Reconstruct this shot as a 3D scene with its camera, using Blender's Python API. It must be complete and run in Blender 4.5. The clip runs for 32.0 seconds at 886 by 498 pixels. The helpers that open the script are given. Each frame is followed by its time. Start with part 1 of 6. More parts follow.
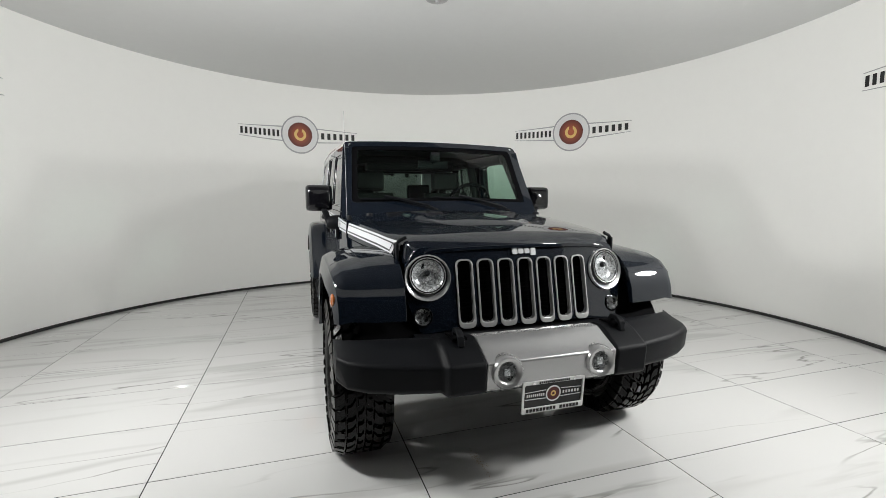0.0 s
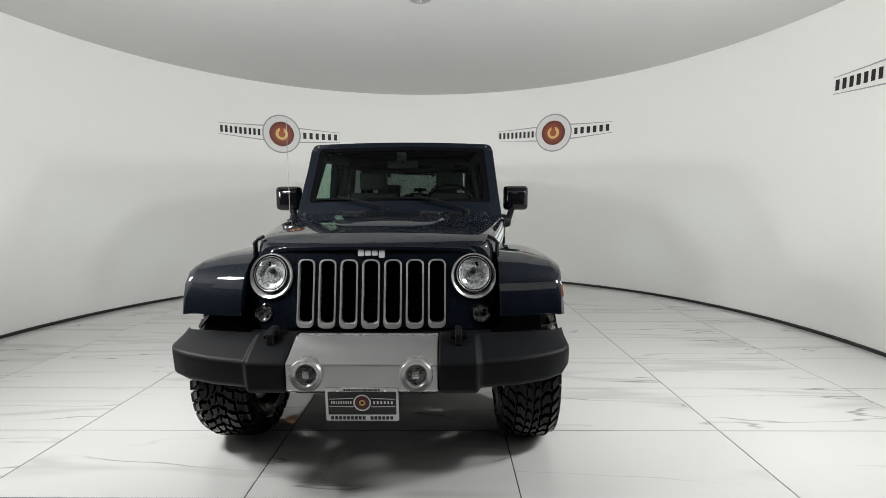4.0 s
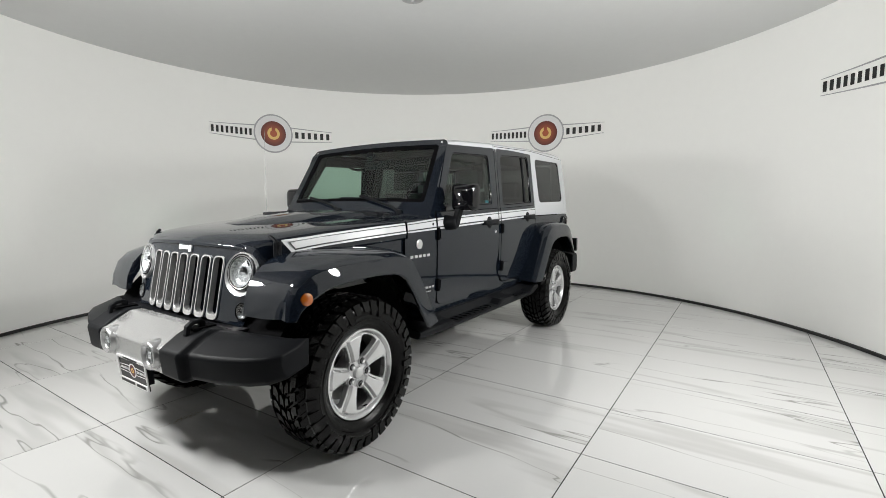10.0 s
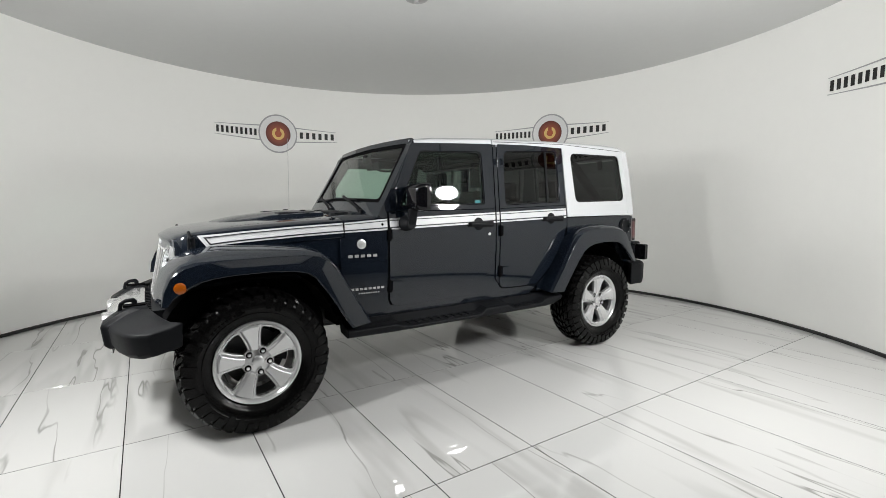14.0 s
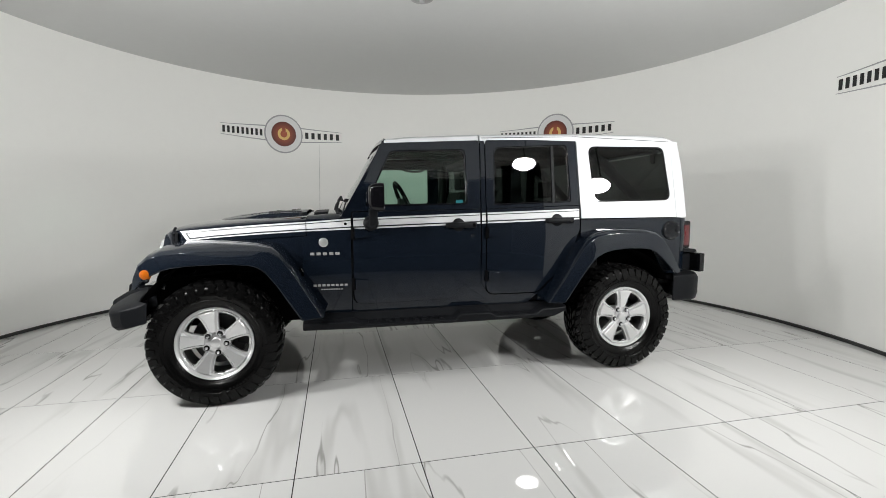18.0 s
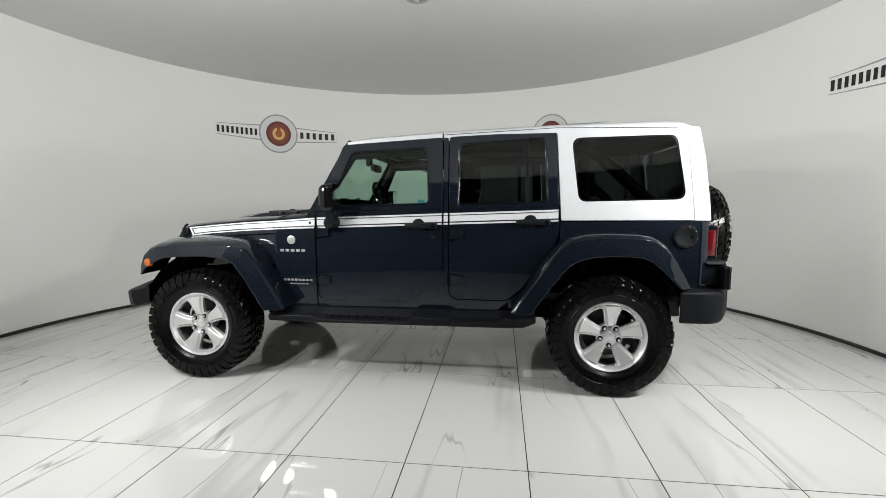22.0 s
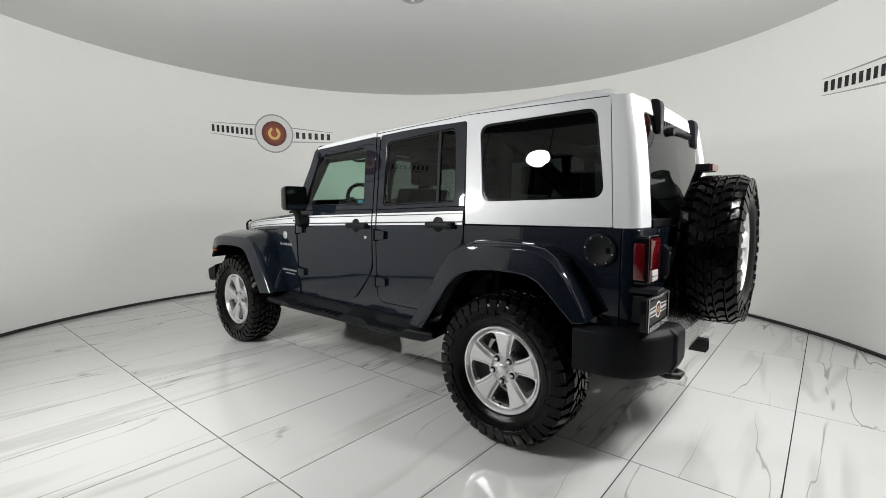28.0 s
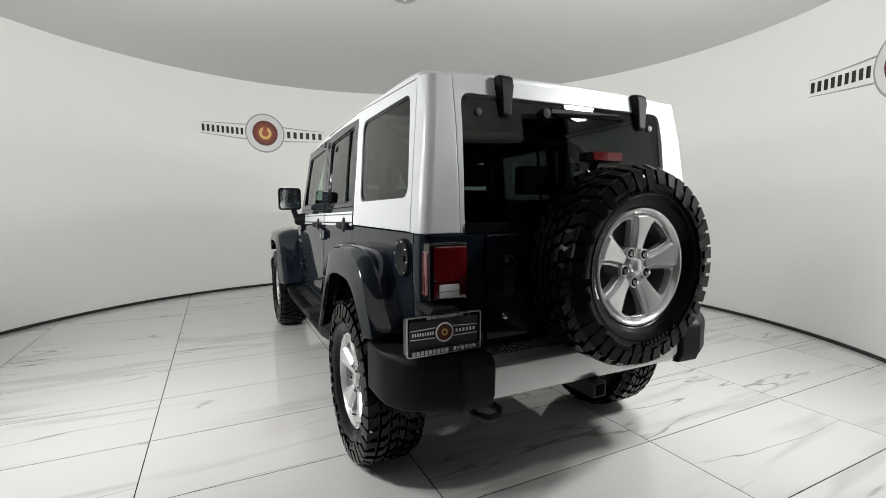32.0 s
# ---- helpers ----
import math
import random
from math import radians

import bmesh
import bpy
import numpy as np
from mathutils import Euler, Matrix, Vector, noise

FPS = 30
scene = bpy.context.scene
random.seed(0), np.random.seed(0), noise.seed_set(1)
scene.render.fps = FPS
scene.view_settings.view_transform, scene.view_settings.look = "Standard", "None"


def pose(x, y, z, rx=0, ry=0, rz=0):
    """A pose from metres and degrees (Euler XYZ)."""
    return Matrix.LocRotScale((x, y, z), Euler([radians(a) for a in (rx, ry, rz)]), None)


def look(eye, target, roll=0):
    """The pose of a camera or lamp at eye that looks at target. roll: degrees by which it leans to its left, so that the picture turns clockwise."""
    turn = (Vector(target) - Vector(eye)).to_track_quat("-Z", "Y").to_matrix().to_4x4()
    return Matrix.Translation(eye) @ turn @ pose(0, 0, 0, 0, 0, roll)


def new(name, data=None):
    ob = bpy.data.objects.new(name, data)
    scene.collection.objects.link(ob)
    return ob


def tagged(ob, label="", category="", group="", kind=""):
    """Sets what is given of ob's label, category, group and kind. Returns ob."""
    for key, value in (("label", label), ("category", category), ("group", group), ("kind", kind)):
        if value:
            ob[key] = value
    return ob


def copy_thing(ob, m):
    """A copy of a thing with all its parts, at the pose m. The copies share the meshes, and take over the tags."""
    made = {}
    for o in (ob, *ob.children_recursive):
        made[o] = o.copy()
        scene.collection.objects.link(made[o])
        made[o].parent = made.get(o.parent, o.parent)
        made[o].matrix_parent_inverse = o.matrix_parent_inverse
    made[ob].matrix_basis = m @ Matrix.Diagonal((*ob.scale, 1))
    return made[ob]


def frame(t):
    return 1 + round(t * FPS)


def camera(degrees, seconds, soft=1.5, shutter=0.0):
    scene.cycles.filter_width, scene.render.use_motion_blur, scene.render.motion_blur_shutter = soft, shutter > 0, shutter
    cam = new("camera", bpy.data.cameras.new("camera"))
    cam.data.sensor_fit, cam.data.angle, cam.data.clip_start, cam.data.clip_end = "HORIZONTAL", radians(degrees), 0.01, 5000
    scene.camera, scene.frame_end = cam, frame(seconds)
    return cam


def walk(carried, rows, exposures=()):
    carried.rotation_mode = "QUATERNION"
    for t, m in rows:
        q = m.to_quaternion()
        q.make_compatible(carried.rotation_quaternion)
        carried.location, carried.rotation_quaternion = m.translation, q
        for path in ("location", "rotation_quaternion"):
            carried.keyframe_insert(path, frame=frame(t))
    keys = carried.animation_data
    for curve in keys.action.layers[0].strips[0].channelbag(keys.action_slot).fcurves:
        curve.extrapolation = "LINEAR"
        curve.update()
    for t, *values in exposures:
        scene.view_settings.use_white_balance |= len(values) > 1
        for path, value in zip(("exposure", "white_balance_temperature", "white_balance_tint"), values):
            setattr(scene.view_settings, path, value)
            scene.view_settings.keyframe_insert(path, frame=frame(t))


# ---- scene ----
LENS, EYE, TILT, ROLL = 88.13, (3.988, 0.0, 1.289), 5.6, -0.15
# seconds, turn of the turntable, camera's pan; degrees
TURNS = [
    (0, 15.96, 1.82),  (1, 11.30, 2.31),  (2, 6.24, 3.05),  (3, 0.88, 3.58),
(3.5, -1.83, 3.74),  (5.5, -12.77, 4.12),  (6, -15.60, 4.25),  (7, -21.42, 4.81),
(8, -27.19, 4.98),  (9, -32.91, 4.84),  (10, -38.45, 4.76),  (11, -44.40, 4.77),
(12, -50.43, 4.74),  (13, -55.90, 4.58),  (14, -61.21, 4.25),  (14.5, -63.72, 4.18),
(16.5, -73.39, 3.71),  (17, -75.86, 3.70),  (18, -80.70, 3.64),  (19, -85.63, 3.69),
(20, -90.76, 3.82),  (21, -96.12, 4.03),  (22, -101.56, 4.20),  (23, -106.97, 4.31),
(24, -112.43, 4.34),  (25, -117.96, 4.36),  (25.5, -120.78, 4.34),  (27.5, -132.10, 4.64),
(28, -134.96, 4.68),  (29, -141.02, 4.96),  (30, -147.10, 5.29),  (31, -153.32, 5.54),
(32, -159.63, 5.66),]
cam = camera(LENS, 32.0, soft=0.7)


def gaze(pan):
    a, p = radians(pan), radians(TILT)
    return look(EYE, (EYE[0] - math.cos(a) * math.cos(p), EYE[1] + math.sin(a) * math.cos(p), EYE[2] - math.sin(p)), ROLL)


walk(cam, [(t, gaze(pan)) for t, turn, pan in TURNS], [(0, 0.08), (12, 0.08), (18, -0.03), (25, 0.0), (32, 0.10)])

# ---- light ----
LAMP_POWER = 206.0
world = bpy.data.worlds.new("world")
scene.world = world
world.use_nodes = True
world.node_tree.nodes["Background"].inputs[0].default_value = (0.6, 0.63, 0.65, 1)
world.node_tree.nodes["Background"].inputs[1].default_value = 0.02
scene.view_settings.exposure = 0.0


# ---- materials ----
def material(name, colour, rough=0.5, metal=0.0, spec=0.5, coat=0.0, emit=None, power=0.0):
    m = bpy.data.materials.new(name)
    m.use_nodes = True
    b = m.node_tree.nodes["Principled BSDF"]
    b.inputs["Base Color"].default_value = (*colour, 1)
    b.inputs["Roughness"].default_value = rough
    b.inputs["Metallic"].default_value = metal
    b.inputs["Specular IOR Level"].default_value = spec
    b.inputs["Coat Weight"].default_value = coat
    b.inputs["Coat Roughness"].default_value = 0.03
    if emit:
        b.inputs["Emission Color"].default_value = (*emit, 1)
        b.inputs["Emission Strength"].default_value = power
    return m


def grain(m, scale, bump=0.0, tone=0.0, rough=0.0, detail=6, dist=0.001):
    """Fine relief, tone and gloss variation from noise at real-world size."""
    t = m.node_tree
    b = t.nodes["Principled BSDF"]
    c = t.nodes.new("ShaderNodeTexCoord")
    n = t.nodes.new("ShaderNodeTexNoise")
    n.inputs["Scale"].default_value, n.inputs["Detail"].default_value = scale, detail
    t.links.new(c.outputs["Object"], n.inputs["Vector"])
    if bump:
        u = t.nodes.new("ShaderNodeBump")
        u.inputs["Strength"].default_value, u.inputs["Distance"].default_value = bump, dist
        t.links.new(n.outputs["Fac"], u.inputs["Height"])
        t.links.new(u.outputs["Normal"], b.inputs["Normal"])
    n2 = t.nodes.new("ShaderNodeTexNoise")
    n2.inputs["Scale"].default_value, n2.inputs["Detail"].default_value = scale * 0.06, 4
    t.links.new(c.outputs["Object"], n2.inputs["Vector"])
    if tone:
        base = tuple(b.inputs["Base Color"].default_value)
        r = t.nodes.new("ShaderNodeMix")
        r.data_type = "RGBA"
        r.inputs["A"].default_value = tuple(x * (1 - tone) for x in base[:3]) + (1,)
        r.inputs["B"].default_value = tuple(min(1, x * (1 + tone)) for x in base[:3]) + (1,)
        t.links.new(n2.outputs["Fac"], r.inputs["Factor"])
        t.links.new(r.outputs["Result"], b.inputs["Base Color"])
    if rough:
        q = t.nodes.new("ShaderNodeMapRange")
        v = b.inputs["Roughness"].default_value
        q.inputs["To Min"].default_value, q.inputs["To Max"].default_value = max(0.0, v - rough), v + rough
        t.links.new(n2.outputs["Fac"], q.inputs["Value"])
        t.links.new(q.outputs["Result"], b.inputs["Roughness"])
    return m


def pane(name, tint, gloss=1.0):
    """Thin glass: tinted see-through with a reflection that grows towards grazing."""
    m = bpy.data.materials.new(name)
    m.use_nodes = True
    t = m.node_tree
    t.nodes.remove(t.nodes["Principled BSDF"])
    out = t.nodes["Material Output"]
    a, g, x, f = (t.nodes.new("ShaderNodeBsdfTransparent"), t.nodes.new("ShaderNodeBsdfGlossy"), t.nodes.new("ShaderNodeMixShader"), t.nodes.new("ShaderNodeLayerWeight"))
    a.inputs["Color"].default_value = (*tint, 1)
    g.inputs["Roughness"].default_value = 0.0
    g.inputs["Color"].default_value = (gloss, gloss, gloss, 1)
    p, r = t.nodes.new("ShaderNodeMath"), t.nodes.new("ShaderNodeMapRange")
    p.operation = "POWER"
    p.inputs[1].default_value = 5.0
    r.inputs["To Min"].default_value, r.inputs["To Max"].default_value = 0.032, 1.0
    t.links.new(f.outputs["Facing"], p.inputs[0])
    t.links.new(p.outputs[0], r.inputs["Value"])
    t.links.new(r.outputs["Result"], x.inputs[0])
    t.links.new(a.outputs[0], x.inputs[1])
    t.links.new(g.outputs[0], x.inputs[2])
    t.links.new(x.outputs[0], out.inputs["Surface"])
    return m


def crystal(name, scale, low, high):
    """Cut reflector of a lamp: bright and dark facet reflections painted as grey cells."""
    m = material(name, (0.6, 0.6, 0.6), 0.22, 0.25)
    t = m.node_tree
    c, v, r = t.nodes.new("ShaderNodeTexCoord"), t.nodes.new("ShaderNodeTexVoronoi"), t.nodes.new("ShaderNodeMapRange")
    v.inputs["Scale"].default_value = scale
    t.links.new(c.outputs["Object"], v.inputs["Vector"])
    sep = t.nodes.new("ShaderNodeSeparateColor")
    t.links.new(v.outputs["Color"], sep.inputs[0])
    p = t.nodes.new("ShaderNodeMath")
    p.operation = "POWER"
    p.inputs[1].default_value = 1.3
    t.links.new(sep.outputs[0], p.inputs[0])
    r.inputs["To Min"].default_value, r.inputs["To Max"].default_value = low, high
    t.links.new(p.outputs[0], r.inputs["Value"])
    t.links.new(r.outputs["Result"], t.nodes["Principled BSDF"].inputs["Base Color"])
    return m


def marble():
    m = material("marble_tile", (0.72, 0.72, 0.70), 0.07, 0, 1.0)
    t = m.node_tree
    b = t.nodes["Principled BSDF"]
    c, info = t.nodes.new("ShaderNodeTexCoord"), t.nodes.new("ShaderNodeObjectInfo")
    shift = t.nodes.new("ShaderNodeVectorMath")
    shift.operation = "SCALE"
    comb = t.nodes.new("ShaderNodeCombineXYZ")
    for k in range(3):
        t.links.new(info.outputs["Random"], comb.inputs[k])
    t.links.new(comb.outputs[0], shift.inputs[0])
    shift.inputs["Scale"].default_value = 37.0
    add = t.nodes.new("ShaderNodeVectorMath")
    t.links.new(c.outputs["Object"], add.inputs[0])
    t.links.new(shift.outputs[0], add.inputs[1])
    turn = t.nodes.new("ShaderNodeMapping")
    turn.inputs["Rotation"].default_value = (0, 0, 0.42)
    # every other tile lies the other way round
    flip, half = t.nodes.new("ShaderNodeMath"), t.nodes.new("ShaderNodeMapRange")
    flip.operation = "GREATER_THAN"
    flip.inputs[1].default_value = 0.5
    half.inputs["To Min"].default_value, half.inputs["To Max"].default_value = 0.5, -0.3
    rot = t.nodes.new("ShaderNodeCombineXYZ")
    t.links.new(info.outputs["Random"], flip.inputs[0])
    t.links.new(flip.outputs[0], half.inputs["Value"])
    t.links.new(half.outputs["Result"], rot.inputs[2])
    t.links.new(rot.outputs[0], turn.inputs["Rotation"])
    turn.inputs["Scale"].default_value = (2.5, 0.28, 1.0)
    t.links.new(add.outputs[0], turn.inputs["Vector"])

    def vein(scale, width, dist, seed):
        n = t.nodes.new("ShaderNodeTexNoise")
        n.inputs["Scale"].default_value, n.inputs["Detail"].default_value, n.inputs["Roughness"].default_value = scale, 3.5, 0.46
        n.inputs["Distortion"].default_value = dist
        o = t.nodes.new("ShaderNodeVectorMath")
        o.inputs[1].default_value = (seed, seed * 2, 0)
        t.links.new(turn.outputs[0], o.inputs[0])
        t.links.new(o.outputs[0], n.inputs["Vector"])
        s = t.nodes.new("ShaderNodeMath")
        s.operation = "SUBTRACT"
        s.inputs[1].default_value = 0.5
        t.links.new(n.outputs["Fac"], s.inputs[0])
        a = t.nodes.new("ShaderNodeMath")
        a.operation = "ABSOLUTE"
        t.links.new(s.outputs[0], a.inputs[0])
        r = t.nodes.new("ShaderNodeMapRange")
        r.inputs["From Max"].default_value = width
        r.inputs["To Min"].default_value, r.inputs["To Max"].default_value = 1.0, 0.0
        r.interpolation_type = "SMOOTHSTEP"
        t.links.new(a.outputs[0], r.inputs["Value"])
        return r.outputs["Result"]

    # veins break off where a broad noise is low
    gate = t.nodes.new("ShaderNodeTexNoise")
    gate.inputs["Scale"].default_value = 1.3
    t.links.new(turn.outputs[0], gate.inputs["Vector"])
    gr = t.nodes.new("ShaderNodeMapRange")
    gr.inputs["From Min"].default_value, gr.inputs["From Max"].default_value = 0.46, 0.58
    t.links.new(gate.outputs["Fac"], gr.inputs["Value"])

    def times(a, b2):
        x = t.nodes.new("ShaderNodeMath")
        x.operation = "MULTIPLY"
        t.links.new(a, x.inputs[0])
        if isinstance(b2, float):
            x.inputs[1].default_value = b2
        else:
            t.links.new(b2, x.inputs[1])
        return x.outputs[0]

    fine = times(times(vein(1.3, 0.009, 0.0, 3.0), gr.outputs["Result"]), 0.72)
    wide = times(times(vein(0.9, 0.042, 0.0, 11.0), gr.outputs["Result"]), 0.25)
    mx = t.nodes.new("ShaderNodeMath")
    mx.operation = "MAXIMUM"
    t.links.new(fine, mx.inputs[0])
    t.links.new(wide, mx.inputs[1])
    mix = t.nodes.new("ShaderNodeMix")
    mix.data_type = "RGBA"
    mix.inputs["A"].default_value = (0.67, 0.67, 0.66, 1)
    mix.inputs["B"].default_value = (0.22, 0.215, 0.20, 1)
    # a few dark specks of grit
    vo, sp = t.nodes.new("ShaderNodeTexVoronoi"), t.nodes.new("ShaderNodeMapRange")
    vo.inputs["Scale"].default_value = 2.6
    sp.inputs["From Min"].default_value, sp.inputs["From Max"].default_value = 0.008, 0.014
    sp.inputs["To Min"].default_value, sp.inputs["To Max"].default_value = 0.9, 0.0
    t.links.new(add.outputs[0], vo.inputs["Vector"])
    t.links.new(vo.outputs["Distance"], sp.inputs["Value"])
    m2 = t.nodes.new("ShaderNodeMath")
    m2.operation = "MAXIMUM"
    t.links.new(mx.outputs[0], m2.inputs[0])
    t.links.new(sp.outputs["Result"], m2.inputs[1])
    t.links.new(m2.outputs[0], mix.inputs["Factor"])
    t.links.new(mix.outputs["Result"], b.inputs["Base Color"])
    n3 = t.nodes.new("ShaderNodeTexNoise")
    n3.inputs["Scale"].default_value = 5.0
    t.links.new(add.outputs[0], n3.inputs["Vector"])
    q = t.nodes.new("ShaderNodeMapRange")
    q.inputs["To Min"].default_value, q.inputs["To Max"].default_value = 0.008, 0.03
    t.links.new(n3.outputs["Fac"], q.inputs["Value"])
    t.links.new(q.outputs["Result"], b.inputs["Roughness"])
    return m


M_TILE = marble()
M_GROUT = grain(material("grout", (0.02, 0.02, 0.02), 0.95, 0, 0.1), 300, 0.3)
M_WALL = grain(material("wall_paint", (0.93, 0.928, 0.904), 0.55), 160, 0.06, 0.012)
M_CEIL = grain(material("ceiling_paint", (0.66, 0.665, 0.66), 0.75), 200, 0.08, 0.02)
M_CEILDARK = grain(material("ceiling_dark_paint", (0.07, 0.07, 0.072), 0.8), 200, 0.08, 0.05)
M_BASE = material("baseboard_black", (0.018, 0.018, 0.018), 0.5)
M_BOOTH = material("booth_black", (0.012, 0.012, 0.013), 0.8)
M_LAMP = material("lamp_glow", (0.9, 0.9, 0.9), 0.5, emit=(0.99, 0.99, 0.97), power=LAMP_POWER)
M_HOUSING = material("lamp_housing", (0.03, 0.03, 0.03), 0.4)

M_PAINT = grain(material("navy_paint", (0.0033, 0.0060, 0.0112), 0.5, 0.0, 0.05, 1.0), 900, 0.012, 0.06, dist=0.0004)
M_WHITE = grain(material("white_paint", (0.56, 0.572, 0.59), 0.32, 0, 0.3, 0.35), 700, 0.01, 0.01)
M_STRIPE = material("white_decal", (0.60, 0.61, 0.625), 0.3)
M_DECAL = material("black_decal", (0.012, 0.012, 0.015), 0.3)
M_SEAM = material("seam_black", (0.003, 0.003, 0.0035), 0.85, 0, 0.04)
M_PLASTIC = grain(material("black_plastic", (0.0062, 0.0068, 0.0082), 0.50, 0, 0.12), 1500, 0.12, 0.1, 0.06, dist=0.0004)
M_GLOSSBLACK = material("gloss_black", (0.004, 0.004, 0.005), 0.06, 0, 0.45, 0.0)
M_RUBBER = grain(material("tyre_rubber", (0.0025, 0.0025, 0.0025), 0.24, 0, 0.15), 260, 0.35, 0.2, 0.08)
M_TREAD = grain(material("tread_rubber", (0.003, 0.003, 0.003), 0.22, 0, 0.17), 260, 0.45, 0.2, 0.10)
M_ALLOY = grain(material("silver_alloy", (0.68, 0.685, 0.69), 0.24, 0.68, 0.5, 0.4), 500, 0, 0.03, 0.03)
M_SILVER = grain(material("silver_paint", (0.50, 0.50, 0.50), 0.24, 0.70, 0.5, 0.2), 1200, 0.03, 0.03)
M_TRIM = grain(material("satin_silver", (0.54, 0.54, 0.54), 0.26, 0.6, 0.5, 0.3), 500, 0, 0.02, 0.02)
M_CHROME = material("chrome", (0.82, 0.83, 0.84), 0.08, 1.0)
M_DARKMETAL = grain(material("dark_metal", (0.02, 0.02, 0.021), 0.5, 0.5), 300, 0.1, 0.2)
# rim alloy painted darker: the shade inside the wheel is in the colour
M_BARREL = grain(material("rim_inside_shade", (0.10, 0.10, 0.102), 0.45, 0.5), 300, 0.05, 0.15)
M_DISC = grain(material("brake_steel", (0.05, 0.05, 0.05), 0.4, 0.6), 300, 0.1, 0.2)
M_GLASS = pane("clear_green_glass", (0.60, 0.75, 0.67))
M_TINT = pane("privacy_glass", (0.125, 0.145, 0.137))
M_LENS = pane("lamp_lens", (0.90, 0.92, 0.93))
M_REFLECT = crystal("lamp_reflector", 150, 0.28, 1.0)
M_FOG = crystal("fog_reflector", 90, 0.004, 0.20)
M_AMBER = material("amber_lens", (0.34, 0.080, 0.005), 0.12, 0, 0.5, 0.8)
M_RED = grain(material("red_lens", (0.075, 0.003, 0.005), 0.08, 0, 0.5, 0.8), 400, 0.15, 0.1)
M_CLEAR = material("white_lens", (0.60, 0.60, 0.60), 0.15, 0, 0.5, 0.6)
M_SEAT = grain(material("black_leather", (0.005, 0.005, 0.005), 0.55, 0, 0.2), 500, 0.15)
M_GREYTRIM = grain(material("grey_headliner", (0.022, 0.022, 0.022), 0.8), 500, 0.1)
M_BAR = material("letter_black", (0.012, 0.012, 0.012), 0.45)


def glow_print(m, r0, r1, inner, outer):
    """Printed colour that runs from the disc's middle to its rim."""
    t = m.node_tree
    c, ln, mr, mx = t.nodes.new("ShaderNodeTexCoord"), t.nodes.new("ShaderNodeVectorMath"), t.nodes.new("ShaderNodeMapRange"), t.nodes.new("ShaderNodeMix")
    ln.operation = "LENGTH"
    mx.data_type = "RGBA"
    mr.inputs["From Min"].default_value, mr.inputs["From Max"].default_value = r0, r1
    mx.inputs["A"].default_value, mx.inputs["B"].default_value = (*inner, 1), (*outer, 1)
    t.links.new(c.outputs["Object"], ln.inputs[0])
    t.links.new(ln.outputs["Value"], mr.inputs["Value"])
    t.links.new(mr.outputs["Result"], mx.inputs["Factor"])
    t.links.new(mx.outputs["Result"], t.nodes["Principled BSDF"].inputs["Base Color"])
    return m


M_LOGORED = glow_print(material("logo_red", (0.13, 0.018, 0.012), 0.4), 0.03, 0.20, (0.42, 0.09, 0.03), (0.085, 0.010, 0.008))
M_LOGOWHITE = material("logo_white", (0.78, 0.78, 0.78), 0.4)
M_LOGOGREY = material("logo_silver", (0.38, 0.38, 0.39), 0.4)
M_GOLD = material("logo_gold", (0.75, 0.50, 0.16), 0.4)
M_DUST = material("dry_dust", (0.42, 0.37, 0.29), 0.9, 0, 0.1)
DUST = (1.84, -0.305, 1.0, 0.05)
M_ROD = material("grey_rod", (0.34, 0.34, 0.34), 0.4)
M_BLUE = material("sticker_blue", (0.03, 0.25, 0.38), 0.4)


# ---- mesh helpers ----
def part(name, bm, mat, parent, label="", bevel=0.0, seg=2, sharp=38, kind=""):
    """Links a bmesh as one mesh object under a thing or a part."""
    bmesh.ops.recalc_face_normals(bm, faces=bm.faces)
    me = bpy.data.meshes.new(name)
    bm.to_mesh(me)
    bm.free()
    me.materials.append(mat)
    me.polygons.foreach_set("use_smooth", [True] * len(me.polygons))
    me.set_sharp_from_angle(angle=radians(sharp))
    ob = new(name, me)
    if parent:
        ob.parent = parent
    if bevel:
        b = ob.modifiers.new("bevel", "BEVEL")
        b.width, b.segments, b.limit_method, b.angle_limit = bevel, seg, "ANGLE", radians(34)
        w = ob.modifiers.new("normals", "WEIGHTED_NORMAL")
        w.keep_sharp = True
    if label:
        tagged(ob, label)
    return ob


def box(bm, x0, x1, y0, y1, z0, z1):
    v = [bm.verts.new((x, y, z)) for x in (x0, x1) for y in (y0, y1) for z in (z0, z1)]
    for f in ((0, 1, 3, 2), (4, 6, 7, 5), (0, 4, 5, 1), (2, 3, 7, 6), (0, 2, 6, 4), (1, 5, 7, 3)):
        bm.faces.new([v[i] for i in f])
    return v


def boxed(*b):
    bm = bmesh.new()
    box(bm, *b)
    return bm


def loft(rings, ring_closed=True, caps=True, bm=None, loop=False):
    bm = bm or bmesh.new()
    vs = [[bm.verts.new(p) for p in r] for r in rings]
    n = len(vs[0])
    pairs = list(zip(vs, vs[1:])) + ([(vs[-1], vs[0])] if loop else [])
    for a, b in pairs:
        for i in range(n if ring_closed else n - 1):
            j = (i + 1) % n
            bm.faces.new((a[i], a[j], b[j], b[i]))
    if caps and ring_closed and not loop:
        bm.faces.new(vs[0])
        bm.faces.new(vs[-1][::-1])
    return bm


